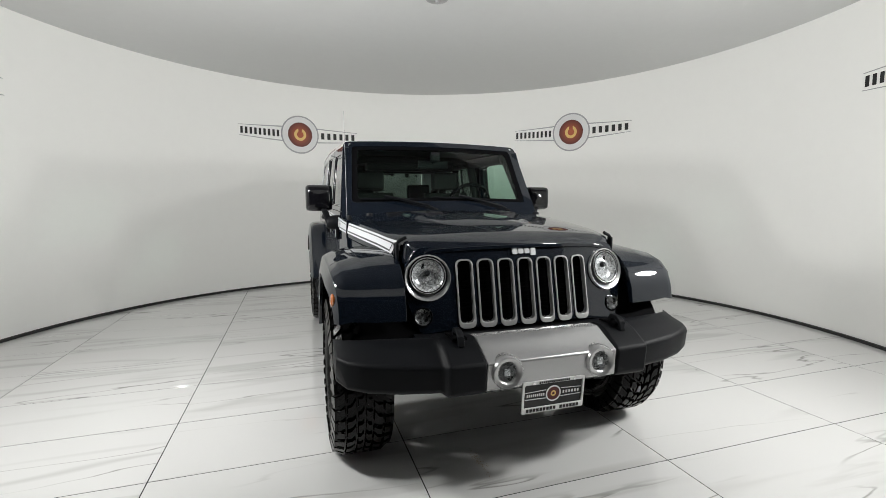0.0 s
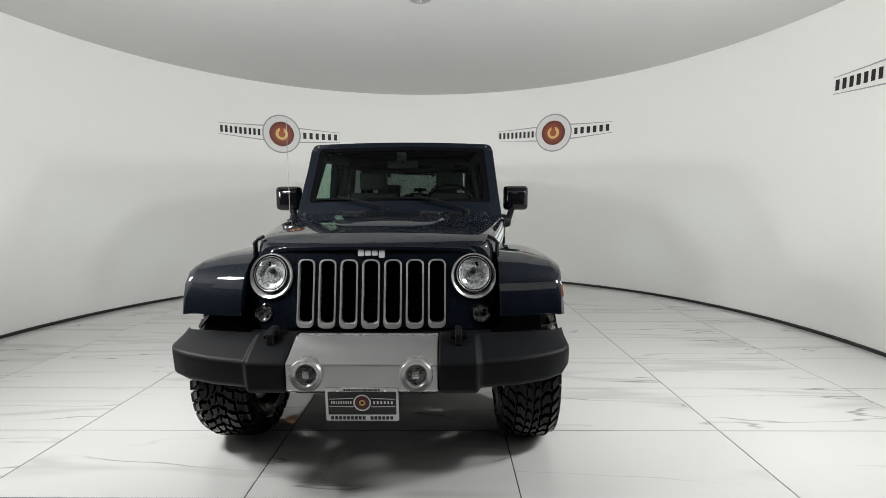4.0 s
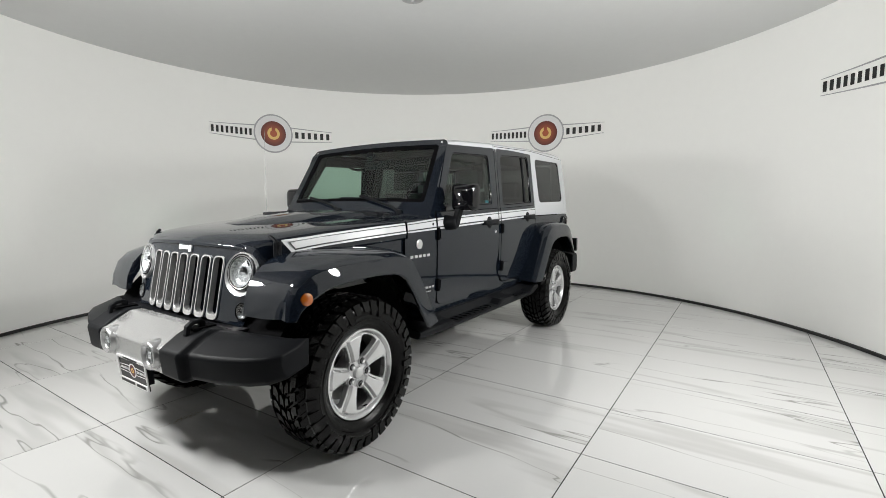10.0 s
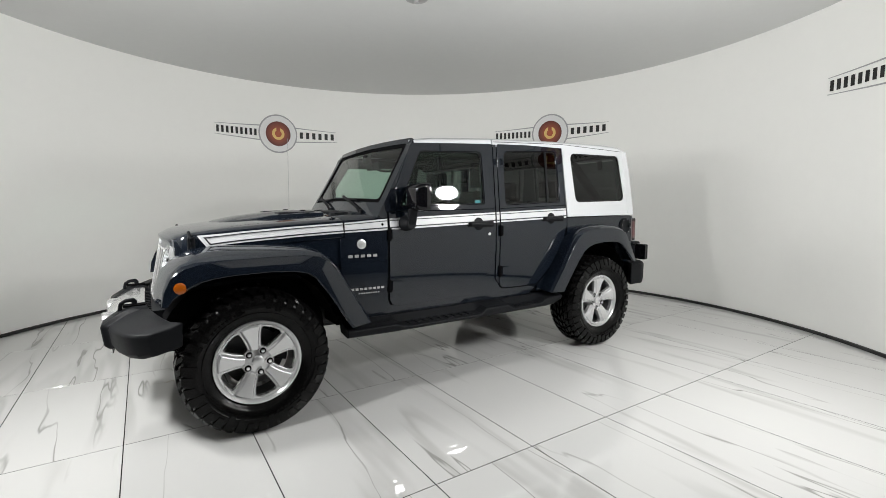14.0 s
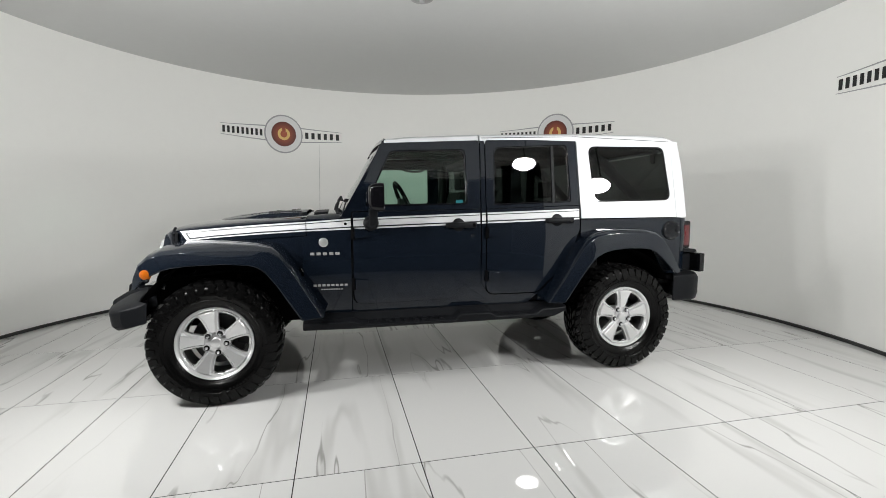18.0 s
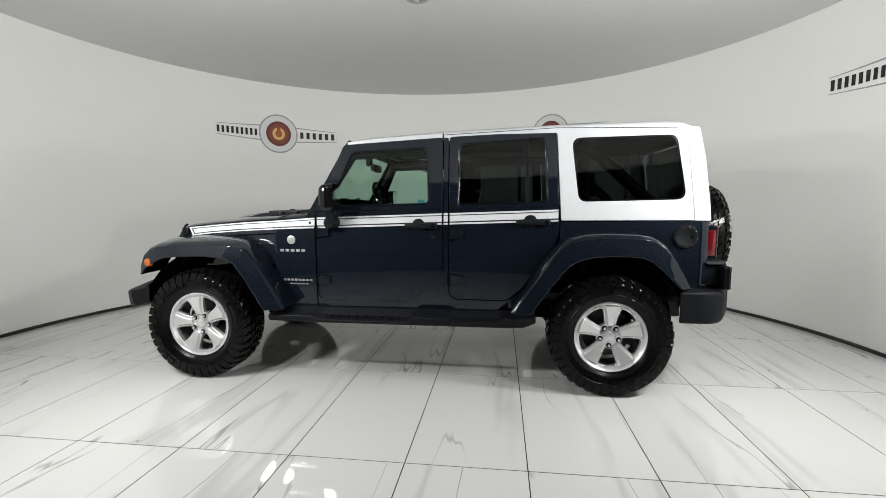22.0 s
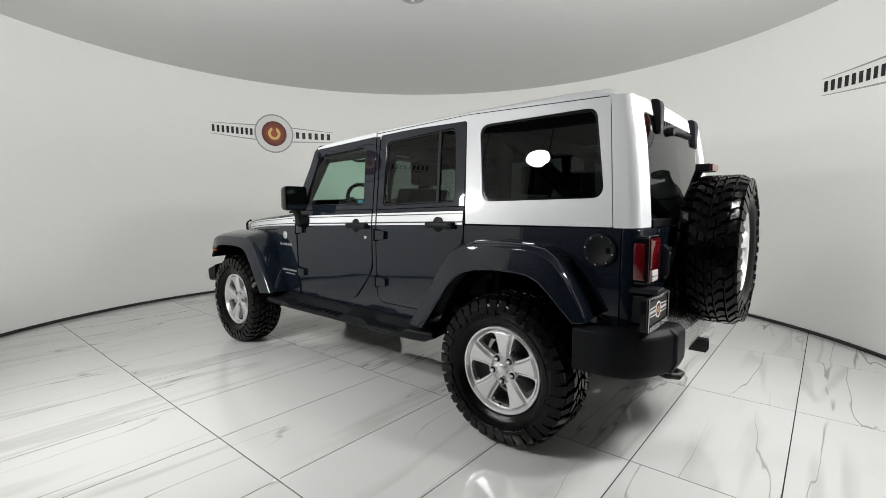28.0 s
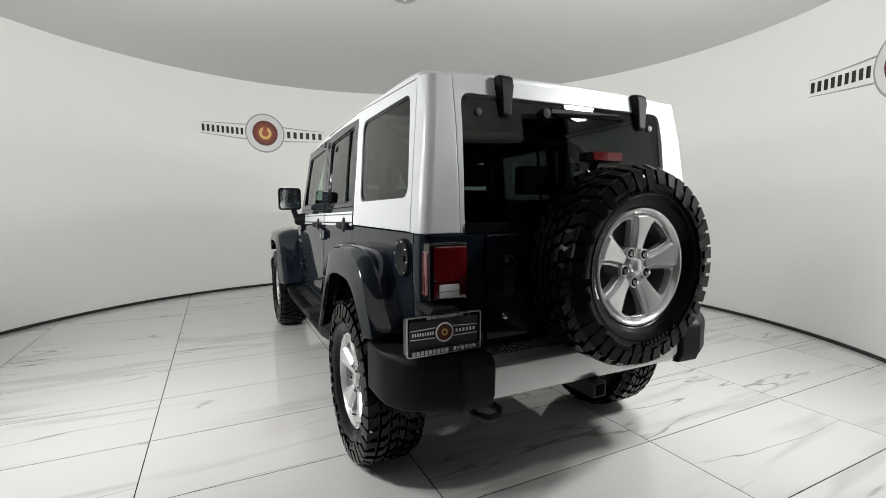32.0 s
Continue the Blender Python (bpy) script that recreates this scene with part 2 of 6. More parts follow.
def lathe(profile, m=None, segs=32, bm=None, closed=False):
    """Turns (radius, height) about the local z, placed by m."""
    bm = bm or bmesh.new()
    m = m or Matrix()
    rings = []
    for k in range(segs):
        a = 2 * math.pi * k / segs
        rings.append([bm.verts.new(m @ Vector((r * math.cos(a), r * math.sin(a), h))) for r, h in profile])
    n = len(profile)
    for k in range(segs):
        a, b = rings[k], rings[(k + 1) % segs]
        for i in range(n if closed else n - 1):
            j = (i + 1) % n
            if profile[i][0] == 0 and profile[j][0] == 0:
                continue
            bm.faces.new((a[i], a[j], b[j], b[i]))
    bmesh.ops.remove_doubles(bm, verts=bm.verts, dist=1e-5)
    return bm


def tube(pts, r, segs=10, bm=None, closed=False):
    pts = [Vector(p) for p in pts]
    rings = []
    for i, p in enumerate(pts):
        if closed:
            d = pts[(i + 1) % len(pts)] - pts[i - 1]
        else:
            d = pts[min(i + 1, len(pts) - 1)] - pts[max(i - 1, 0)]
        q = d.to_track_quat("Z", "Y").to_matrix()
        rings.append([p + q @ Vector((r * math.cos(2 * math.pi * k / segs), r * math.sin(2 * math.pi * k / segs), 0)) for k in range(segs)])
    return loft(rings, bm=bm, loop=closed)


def rounded(pts, r=0.03, n=5):
    """A polygon with rounded corners; a point may bring its own radius."""
    out = []
    for i, p in enumerate(pts):
        rr = p[2] if len(p) > 2 else r
        a, b, c = Vector(pts[i - 1][:2]), Vector(p[:2]), Vector(pts[(i + 1) % len(pts)][:2])
        u, v = (a - b), (c - b)
        lim = min(u.length, v.length) * 0.48
        u.normalize(), v.normalize()
        ang = u.angle(v)
        if rr <= 0 or ang > 3.05:
            out.append(tuple(b))
            continue
        d = min(rr / math.tan(ang / 2), lim)
        p0, p1 = b + u * d, b + v * d
        for k in range(n + 1):
            s = k / n
            out.append(tuple((1 - s) ** 2 * p0 + 2 * s * (1 - s) * b + s * s * p1))
    return out


def within(p, lp):
    hit = False
    for (x0, y0), (x1, y1) in zip(lp, lp[1:] + lp[:1]):
        if (y0 > p.y) != (y1 > p.y) and p.x < x0 + (x1 - x0) * (p.y - y0) / (y1 - y0):
            hit = not hit
    return hit


def sheet(loops, m, thick, ucuts=(), vcuts=(), bm_in=None):
    """A sheet with holes: loops in (u, v), the first the outline; m(u, v, depth) gives the place."""
    bm = bmesh.new()
    edges = []
    for lp in loops:
        vs = [bm.verts.new((u, v, 0)) for u, v in lp]
        edges += [bm.edges.new((vs[i], vs[(i + 1) % len(vs)])) for i in range(len(vs))]
    if len(loops) == 1:
        bm.faces.new(list(bm.verts))
    else:
        bmesh.ops.triangle_fill(bm, use_beauty=True, use_dissolve=False, edges=edges)
        # no face may bridge a hole
        bad = [f for f in bm.faces if any(within(f.calc_center_median(), lp) for lp in loops[1:])]
        bmesh.ops.delete(bm, geom=bad, context="FACES_ONLY")
    for axis, cuts in ((0, ucuts), (1, vcuts)):
        for c in cuts:
            co, no = [0, 0, 0], [0, 0, 0]
            co[axis], no[axis] = c, 1
            bmesh.ops.bisect_plane(bm, geom=bm.verts[:] + bm.edges[:] + bm.faces[:], plane_co=co, plane_no=no, dist=1e-5)
    if thick:
        ext = bmesh.ops.extrude_face_region(bm, geom=bm.faces[:], use_keep_orig=True)
        for v in ext["geom"]:
            if isinstance(v, bmesh.types.BMVert):
                v.co.z = thick
    for v in bm.verts:
        v.co = m(v.co.x, v.co.y, v.co.z)
    if bm_in is not None:
        me = bpy.data.meshes.new("t")
        bm.to_mesh(me)
        bm.free()
        bm_in.from_mesh(me)
        bpy.data.meshes.remove(me)
        return bm_in
    return bm


def steps(a, b, n):
    return [a + (b - a) * k / n for k in range(n + 1)]


def thing(name, label, category, group="", at=None):
    ob = new(name)
    ob.empty_display_size = 0.1
    if at is not None:
        ob.matrix_basis = at
    return tagged(ob, label, category, group)


def lerp(x, table):
    """Piecewise linear: table of (x, value), x rising."""
    if x <= table[0][0]:
        return table[0][1]
    for (a, p), (b, q) in zip(table, table[1:]):
        if x <= b:
            return p + (q - p) * (x - a) / (b - a)
    return table[-1][1]


# ---- the studio ----
CX, CY, RW, HC = -0.031, -0.019, 4.018, 3.146


def ring_at(az, r, z):
    a = radians(az)
    return Vector((CX + r * math.cos(a), CY + r * math.sin(a), z))


def wall_piece(name, a0, a1, z0, z1, label):
    n = max(2, int(abs(a1 - a0) / 2))
    rings = [[ring_at(a, r, z) for r, z in ((RW, z0), (RW, z1), (RW + 0.12, z1), (RW + 0.12, z0))] for a in steps(a0, a1, n)]
    return tagged(part(name, loft(rings), M_WALL, None, sharp=30), label, "wall", kind="structure")


wall_piece("wall_round", 42, 310, 0.002, HC, "smooth white curved studio wall")
wall_piece("wall_header_1", 310, 319, 2.62, HC, "white wall above the dark opening")
wall_piece("wall_header_2", 319, 394, 2.26, HC, "white wall above the dark opening")
wall_piece("wall_header_3", 394, 402, 2.50, HC, "white wall above the dark opening")
# grey ceiling over the stage, black ceiling over the camera's end
for nm, mt, lab, span in (("ceiling", M_CEIL, "plain grey painted flat ceiling", (79, 281)), ("ceiling_front", M_CEILDARK, "dark grey painted ceiling near the dark opening", (-79, 79))):
    rim = [ring_at(a, RW + 0.12, HC) for a in steps(*span, 96)]
    tagged(part(nm, loft([rim, [q + Vector((0, 0, 0.1)) for q in rim]]), mt, None), lab, "ceiling", kind="structure")
bm = bmesh.new()
n = 134
rings = [[ring_at(a, r, z) for r, z in ((RW - 0.012, 0.002), (RW - 0.012, 0.028), (RW - 0.001, 0.034), (RW - 0.001, 0.002))] for a in steps(42, 310, n)]
tagged(part("baseboard", loft(rings, bm=bm), M_BASE, None), "thin black skirting strip at the wall's foot", "skirting", kind="structure")
# dark room behind the camera
for nm, b in (("wall_booth_1", (6.6, 6.7, -4.3, 4.3, 0, HC)), ("wall_booth_2", (2.2, 6.6, -4.4, -4.3, 0, HC)), ("wall_booth_3", (2.2, 6.6, 4.3, 4.4, 0, HC))):
    tagged(part(nm, boxed(*b), M_BOOTH, None), "black wall of the dark room behind", "wall", kind="structure")
tagged(part("ceiling_booth", boxed(3.0, 6.7, -4.3, 4.3, HC + 0.1, HC + 0.2), M_BOOTH, None), "black ceiling of the dark room", "ceiling", kind="structure")
tagged(part("floor_booth", boxed(2.0, 6.7, -4.3, 4.3, -0.3, -0.06), M_BOOTH, None), "black floor of the dark room", "floor", kind="structure")

# the turning floor
RF = 4.6
floor = part("floor_turntable", lathe([(0, -0.001), (RF, -0.001), (RF, -0.05), (0, -0.05)], None, 128), M_GROUT, None)
tagged(floor, "round turning floor of polished white marble tiles", "floor", kind="structure")


def tiles():
    gx, gy, w, d, joint = 0.3046, 0.6055, 0.6093, 1.2234, 0.0026
    full = None
    rr = RF - 0.005
    for i in range(-9, 10):
        for j in range(-5, 6):
            x0, y0 = gx + i * w + joint, gy + j * d + joint
            x1, y1 = x0 + w - 2 * joint, y0 + d - 2 * joint
            cs = [math.hypot(x, y) for x in (x0, x1) for y in (y0, y1)]
            if min(max(abs(x0), 0), abs(x1)) > rr and x0 * x1 > 0:
                continue
            inside = max(cs) < rr - 0.3
            cx, cy = (x0 + x1) / 2, (y0 + y1) / 2
            if inside and full:
                me = full
            else:
                poly = [(x0, y0), (x1, y0), (x1, y1), (x0, y1)]
                if not inside:
                    # cut by the round edge
                    fine = []
                    for (ax, ay), (bx, by) in zip(poly, poly[1:] + poly[:1]):
                        fine += [(ax + (bx - ax) * k / 24, ay + (by - ay) * k / 24) for k in range(24)]
                    if not any(math.hypot(x, y) < rr for x, y in fine):
                        continue
                    out = []
                    for x, y in fine:
                        q = math.hypot(x, y)
                        if q > rr:
                            x, y = x * rr / q, y * rr / q
                            if not (x0 - 1e-6 <= x <= x1 + 1e-6 and y0 - 1e-6 <= y <= y1 + 1e-6):
                                continue
                        if not out or math.hypot(out[-1][0] - x, out[-1][1] - y) > 1e-4:
                            out.append((x, y))
                    poly = out
                    if len(poly) < 3:
                        continue
                b2 = bmesh.new()
                e = 0.0004
                ins = [(x + (cx - x) / max(abs(cx - x), 1e-6) * min(e, abs(cx - x)), y + (cy - y) / max(abs(cy - y), 1e-6) * min(e, abs(cy - y))) for x, y in poly]
                loft([[(x - cx, y - cy, -0.004) for x, y in poly], [(x - cx, y - cy, -0.0005) for x, y in poly], [(x - cx, y - cy, 0) for x, y in ins]], bm=b2)
                bmesh.ops.recalc_face_normals(b2, faces=b2.faces)
                me = bpy.data.meshes.new("tile")
                b2.to_mesh(me)
                b2.free()
                me.materials.append(M_TILE)
                if inside:
                    full = me
            ob = new("tile", me)
            ob.location = (cx, cy, 0)
            ob.parent = floor


# wall emblems: round badge between two words, drawn as plain bars
def wall_logo(az, z):
    root = thing("wall_logo", "red and silver emblem with dark letter bars on white wall", "wall sign", "wall signs", pose(*ring_at(az, RW, z)))
    inv = root.matrix_basis.inverted()
    R = RW

    def on(u, v, d, lift):
        return inv @ ring_at(az - math.degrees(0.94 * u / R), R - lift + d, z + 0.94 * v)

    def disc(name, r0, r1, lift, mat, lab=""):
        ring = [(r1 * math.cos(2 * math.pi * k / 48), r1 * math.sin(2 * math.pi * k / 48)) for k in range(48)]
        loops = [ring] + ([[(r0 * x / r1, r0 * y / r1) for x, y in ring]] if r0 else [])
        part(name, sheet(loops, lambda u, v, d: on(u, v, d, lift), 0.004, ucuts=steps(-0.3, 0.3, 6)), mat, root, lab, sharp=60)

    disc("back_plate", 0, 0.315, 0.006, M_LOGOGREY, "silver outer ring")
    disc("white_ring", 0, 0.292, 0.010, M_LOGOWHITE, "white ring")
    disc("red_disc", 0, 0.202, 0.014, M_LOGORED, "dark red glossy disc")
    disc("gold_ring", 0.056, 0.100, 0.018, M_GOLD, "gold ring mark")
    part("gold_bar", sheet([[(-0.030, 0.03), (0.030, 0.03), (0.030, 0.112), (-0.030, 0.112)]], lambda u, v, d: on(u, v, d, 0.021), 0.004), M_LOGORED, root)
    for s in (-1, 1):
        # two slim wing lines of each side
        for top in (1, -1):
            p = [(s * 0.28, top * 0.125), (s * 0.985, top * 0.085), (s * 0.985, top * 0.079), (s * 0.28, top * 0.108)]
            part("wing_line", sheet([p], lambda u, v, d: on(u, v, d, 0.006), 0.004, ucuts=steps(-0.9, 0.9, 12)), M_LOGOGREY, root, "slim silver line")
        count, u0, u1 = (9, -0.975, -0.325) if s < 0 else (6, 0.335, 0.965)
        pitch = (u1 - u0) / count
        for k in range(count):
            a, b = u0 + pitch * (k + 0.22), u0 + pitch * (k + 0.72)
            h = 0.052
            p = [[(a, -h), (b, -h), (b, h), (a, h)]]
            part("letter_bar", sheet(p, lambda u, v, d: on(u, v, d, 0.008), 0.005), M_BAR, root, "dark letter bar")
    return root


for az, z in ((210.1, 2.392), (145.3, 2.417), (79.4, 2.39), (275.3, 2.40)):
    wall_logo(az, z)

# small round fitting on the ceiling
fit = thing("ceiling_fitting", "small grey round fitting under the grey ceiling", "ceiling fitting", at=pose(-0.36, 0.09, HC))
part("plate", lathe([(0, 0), (0.10, 0), (0.10, -0.012), (0.07, -0.02), (0, -0.02)], segs=32), M_LOGOGREY, fit)
part("nozzle", lathe([(0.022, -0.02), (0.022, -0.045), (0, -0.045)], segs=16), M_LOGOGREY, fit)


def studio_lamp(x, y, z, r):
    """A domed round glowing panel on a rod from the ceiling."""
    root = thing("studio_lamp", "bright round white studio lamp hung from the ceiling", "lamp", "studio lamps", pose(x, y, z))
    aim = look((0, 0, 0), (-x, -y, -0.35)) @ Matrix.Diagonal((1.0, 0.82, 1.0, 1.0))
    part("diffuser", lathe([(0, -0.100), (r * 0.35, -0.094), (r * 0.65, -0.074), (r * 0.88, -0.042), (r * 0.97, -0.020), (r, 0)], aim, 40), M_LAMP, root, "glowing white round panel")
    part("housing", lathe([(r + 0.002, -0.004), (r + 0.015, -0.004), (r + 0.015, 0.03), (r * 0.6, 0.06), (0, 0.06)], aim, 40), M_HOUSING, root, "black lamp housing")
    part("rod", tube([(0.04 * x / 3, 0.04 * y / 3, 0.02), (0.06 * x, 0.06 * y, 0.12), (0.06 * x, 0.06 * y, HC - z)], 0.010), M_HOUSING, root)


for x, y, z, r in ((1.85, 2.66, 1.76, 0.148), (2.56, 2.15, 2.29, 0.148), (2.34, -1.86, 2.24, 0.148), (1.72, -2.26, 1.73, 0.148)):
    studio_lamp(x, y, z, r)


# ---- the car: x forward from mid-wheelbase, y to its left, z up ----
car = thing("car", "dark navy off-road car with white hard top and side stripes", "car")


def side_y(x, z):
    """Half width of the body's skin."""
    low = lerp(z, [(0.50, 0.742), (0.62, 0.752), (0.80, 0.760), (0.98, 0.764), (1.12, 0.762), (1.22, 0.755), (1.26, 0.751)])
    y = low if z < 1.26 else 0.751 - (z - 1.26) * 0.098
    return y - max(0.0, x - 0.62) * 0.06


def skin(s, out=0.0):
    return lambda u, v, d: Vector((u, s * (side_y(u, v) + out - d), v))


def glazed(s, out):
    """The side glass: the body's skin, bowed outwards."""
    return lambda u, v, d: Vector((u, s * (side_y(u, v) + out - d + 0.004 * (v - 1.5) - 0.081 * (v - 1.5) ** 2), v))


ZG = [1.28 + 0.03 * k for k in range(16)]
ZC = [0.62, 0.70, 0.80, 0.90, 0.98, 1.06, 1.12, 1.18]


def hood_w(x):
    return lerp(x, [(0.60, 0.752), (0.90, 0.735), (1.20, 0.695), (1.50, 0.640), (1.72, 0.598), (1.80, 0.575), (1.86, 0.540), (1.89, 0.50)])


def hood_edge(x):
    return lerp(x, [(0.60, 1.205), (0.90, 1.195), (1.20, 1.178), (1.50, 1.155), (1.72, 1.132), (1.80, 1.120), (1.86, 1.104), (1.89, 1.092)])


def body():
    # recessed black shell behind the panel gaps
    tub = bmesh.new()
    for s in (-1, 1):
        sheet([[(0.92, 0.56), (0.92, 1.10), (0.60, 1.19), (-2.06, 1.17), (-2.06, 0.74), (-1.93, 0.74), (-1.80, 0.93), (-1.62, 0.98), (-1.3, 0.96), (-1.12, 0.84), (-0.90, 0.55)]], skin(s, -0.014), 0.02, bm_in=tub)
    box(tub, -0.95, 0.95, -0.70, 0.70, 0.50, 0.56)
    box(tub, -2.03, -0.95, -0.55, 0.55, 0.66, 0.72)
    box(tub, -2.03, -1.95, -0.72, 0.72, 0.66, 1.15)
    part("inner_body", tub, M_SEAM, car, "black inner shell")
    for s in (-1, 1):
        c = part("cowl_panel", sheet([rounded([(0.928, 1.070, 0), (0.928, 0.70, 0), (0.80, 0.535, 0.01), (0.605, 0.535, 0), (0.605, 1.196, 0.01), (0.898, 1.188, 0.003), (0.898, 1.076, 0)], 0.01, 3)], skin(s), 0.02, vcuts=ZC, ucuts=(0.7, 0.8)), M_PAINT, car, bevel=0.003)
        if s > 0:
            part("round_badge", lathe([(0, 0.006), (0.026, 0.006), (0.032, 0.003), (0.032, -0.004), (0, -0.004)], pose(0.79, side_y(0.79, 1.03) + 0.002, 1.03, -90), 28), M_ALLOY, c, "small round silver badge", bevel=0.001)
            part("badge_centre", lathe([(0, 0.009), (0.018, 0.008), (0.021, 0.004)], pose(0.79, side_y(0.79, 1.03) + 0.002, 1.03, -90), 20), M_TRIM, c)
            bars(c, 5, 0.885, 0.675, 0.952, 0.019, M_TRIM, "silver badge bar")
            bars(c, 8, 0.868, 0.628, 0.732, 0.015, M_TRIM, "silver badge bar")
            bars(c, 9, 0.815, 0.665, 0.703, 0.009, M_TRIM, "silver badge bar")
        part("rocker_panel", sheet([[(0.602, 0.535), (-0.72, 0.535), (-0.80, 0.60), (-0.97, 0.80), (-0.97, 0.90), (0.602, 0.90)]], skin(s, -0.010), 0.012, vcuts=ZC), M_PAINT, car, bevel=0.002)
        bp = part("b_pillar", sheet([[(-0.3435, 0.70), (-0.3745, 0.66), (-0.3745, 1.752), (-0.3435, 1.752)]], skin(s, -0.001), 0.02, vcuts=ZC + [1.26]), M_PAINT, car)
        stripe(s, bp, -0.3440, -0.3740, lambda x: 1.113 + 0.0035 + (0.596 - x) * 0.0307, lambda x: 1.194 + (0.596 - x) * 0.0325, skin)
        door(s, "front_door", [(0.590, 1.236, 0.01), (0.590, 0.585, 0.075), (-0.12, 0.594, 0.12), (-0.335, 0.83, 0.25), (-0.335, 1.250, 0.01)],
             [(0.596, 1.240, 0), (0.388, 1.716, 0.03), (-0.335, 1.756, 0.02), (-0.335, 1.254, 0)],
             [(0.505, 1.272, 0.02), (0.325, 1.664, 0.06), (-0.228, 1.690, 0.045), (-0.240, 1.287, 0.03)], M_GLASS)
        door(s, "rear_door", [(-0.383, 1.250, 0.01), (-0.383, 0.616, 0.07), (-0.79, 0.614, 0.08), (-0.965, 0.77, 0.05), (-1.09, 0.966, 0.09), (-1.138, 1.10, 0.05), (-1.136, 1.275, 0.01)],
             [(-0.383, 1.254, 0), (-0.383, 1.758, 0.02), (-1.114, 1.788, 0.02), (-1.136, 1.279, 0)],
             [(-0.440, 1.278, 0.03), (-0.446, 1.708, 0.05), (-1.044, 1.742, 0.045), (-1.068, 1.303, 0.03)], M_TINT)
        q = part("quarter_panel", sheet([rounded([(-1.146, 1.166), (-1.146, 1.03), (-1.10, 0.955), (-0.98, 0.77), (-0.80, 0.60), (-0.80, 0.55), (-0.93, 0.55), (-1.10, 0.82), (-1.25, 0.95), (-1.43, 0.985), (-1.66, 0.975), (-1.80, 0.90), (-1.91, 0.72), (-2.045, 0.72), (-2.045, 1.174)], 0.004, 2)], skin(s), 0.03, vcuts=ZC + [1.14]), M_PAINT, car, bevel=0.004)
        # rounded rear corner of the tub
        prof = []
        for z in (0.72, 0.85, 1.0, 1.12, 1.172):
            yy = side_y(-2.05, z)
            prof.append([Vector((-2.05 + 0.0, s * yy, z))] + [Vector((-2.05 - 0.075 * math.sin(a), s * (yy - 0.065 + 0.065 * math.cos(a)), z)) for a in steps(0.2, math.pi / 2, 5)] + [Vector((-2.125, s * 0.485, z)), Vector((-2.09, s * 0.485, z)), Vector((-2.03, s * 0.70, z))])
        part("rear_corner", loft(prof), M_PAINT, car, bevel=0.003)
        if s > 0:
            f = part("fuel_cap", lathe([(0, 0.012), (0.052, 0.012), (0.060, 0.016), (0.075, 0.014), (0.079, 0.004), (0.079, -0.004), (0, -0.004)], pose(-1.953, side_y(-1.95, 1.072), 1.072, -90), 36), M_PLASTIC, car, "round black fuel cap with silver bolts")
            for k in range(8):
                a = k * math.pi / 4 + 0.2
                part("bolt", lathe([(0, 0.020), (0.0045, 0.019), (0.0055, 0.014)], pose(-1.953 + 0.067 * math.cos(a), side_y(-1.95, 1.07), 1.072 + 0.067 * math.sin(a), -90), 8), M_CHROME, f)
            part("latch", boxed(-2.0, -1.985, 0.765, 0.779, 1.06, 1.085), M_SEAM, f)


def bars(parent, n, x0, x1, z, h, mat, lab, y=None, s=1, tilt=0.0):
    """A word as a row of plain bars."""
    p = (x1 - x0) / n
    for k in range(n):
        a, b = x0 + p * (k + 0.12), x0 + p * (k + 0.80)
        part("letter_bar", sheet([[(a, z - h / 2), (b, z - h / 2), (b + tilt, z + h / 2), (a + tilt, z + h / 2)]], skin(s, 0.003), 0.004), mat, parent, lab)


def outset(lp, e):
    """A polygon grown by e along its normals."""
    area = sum(a[0] * b[1] - b[0] * a[1] for a, b in zip(lp, lp[1:] + lp[:1]))
    k, out = (1 if area > 0 else -1), []
    for i, p in enumerate(lp):
        a, b = Vector(lp[i - 1]), Vector(lp[(i + 1) % len(lp)])
        t = (b - a).normalized()
        out.append((p[0] + k * t.y * e, p[1] - k * t.x * e))
    return out


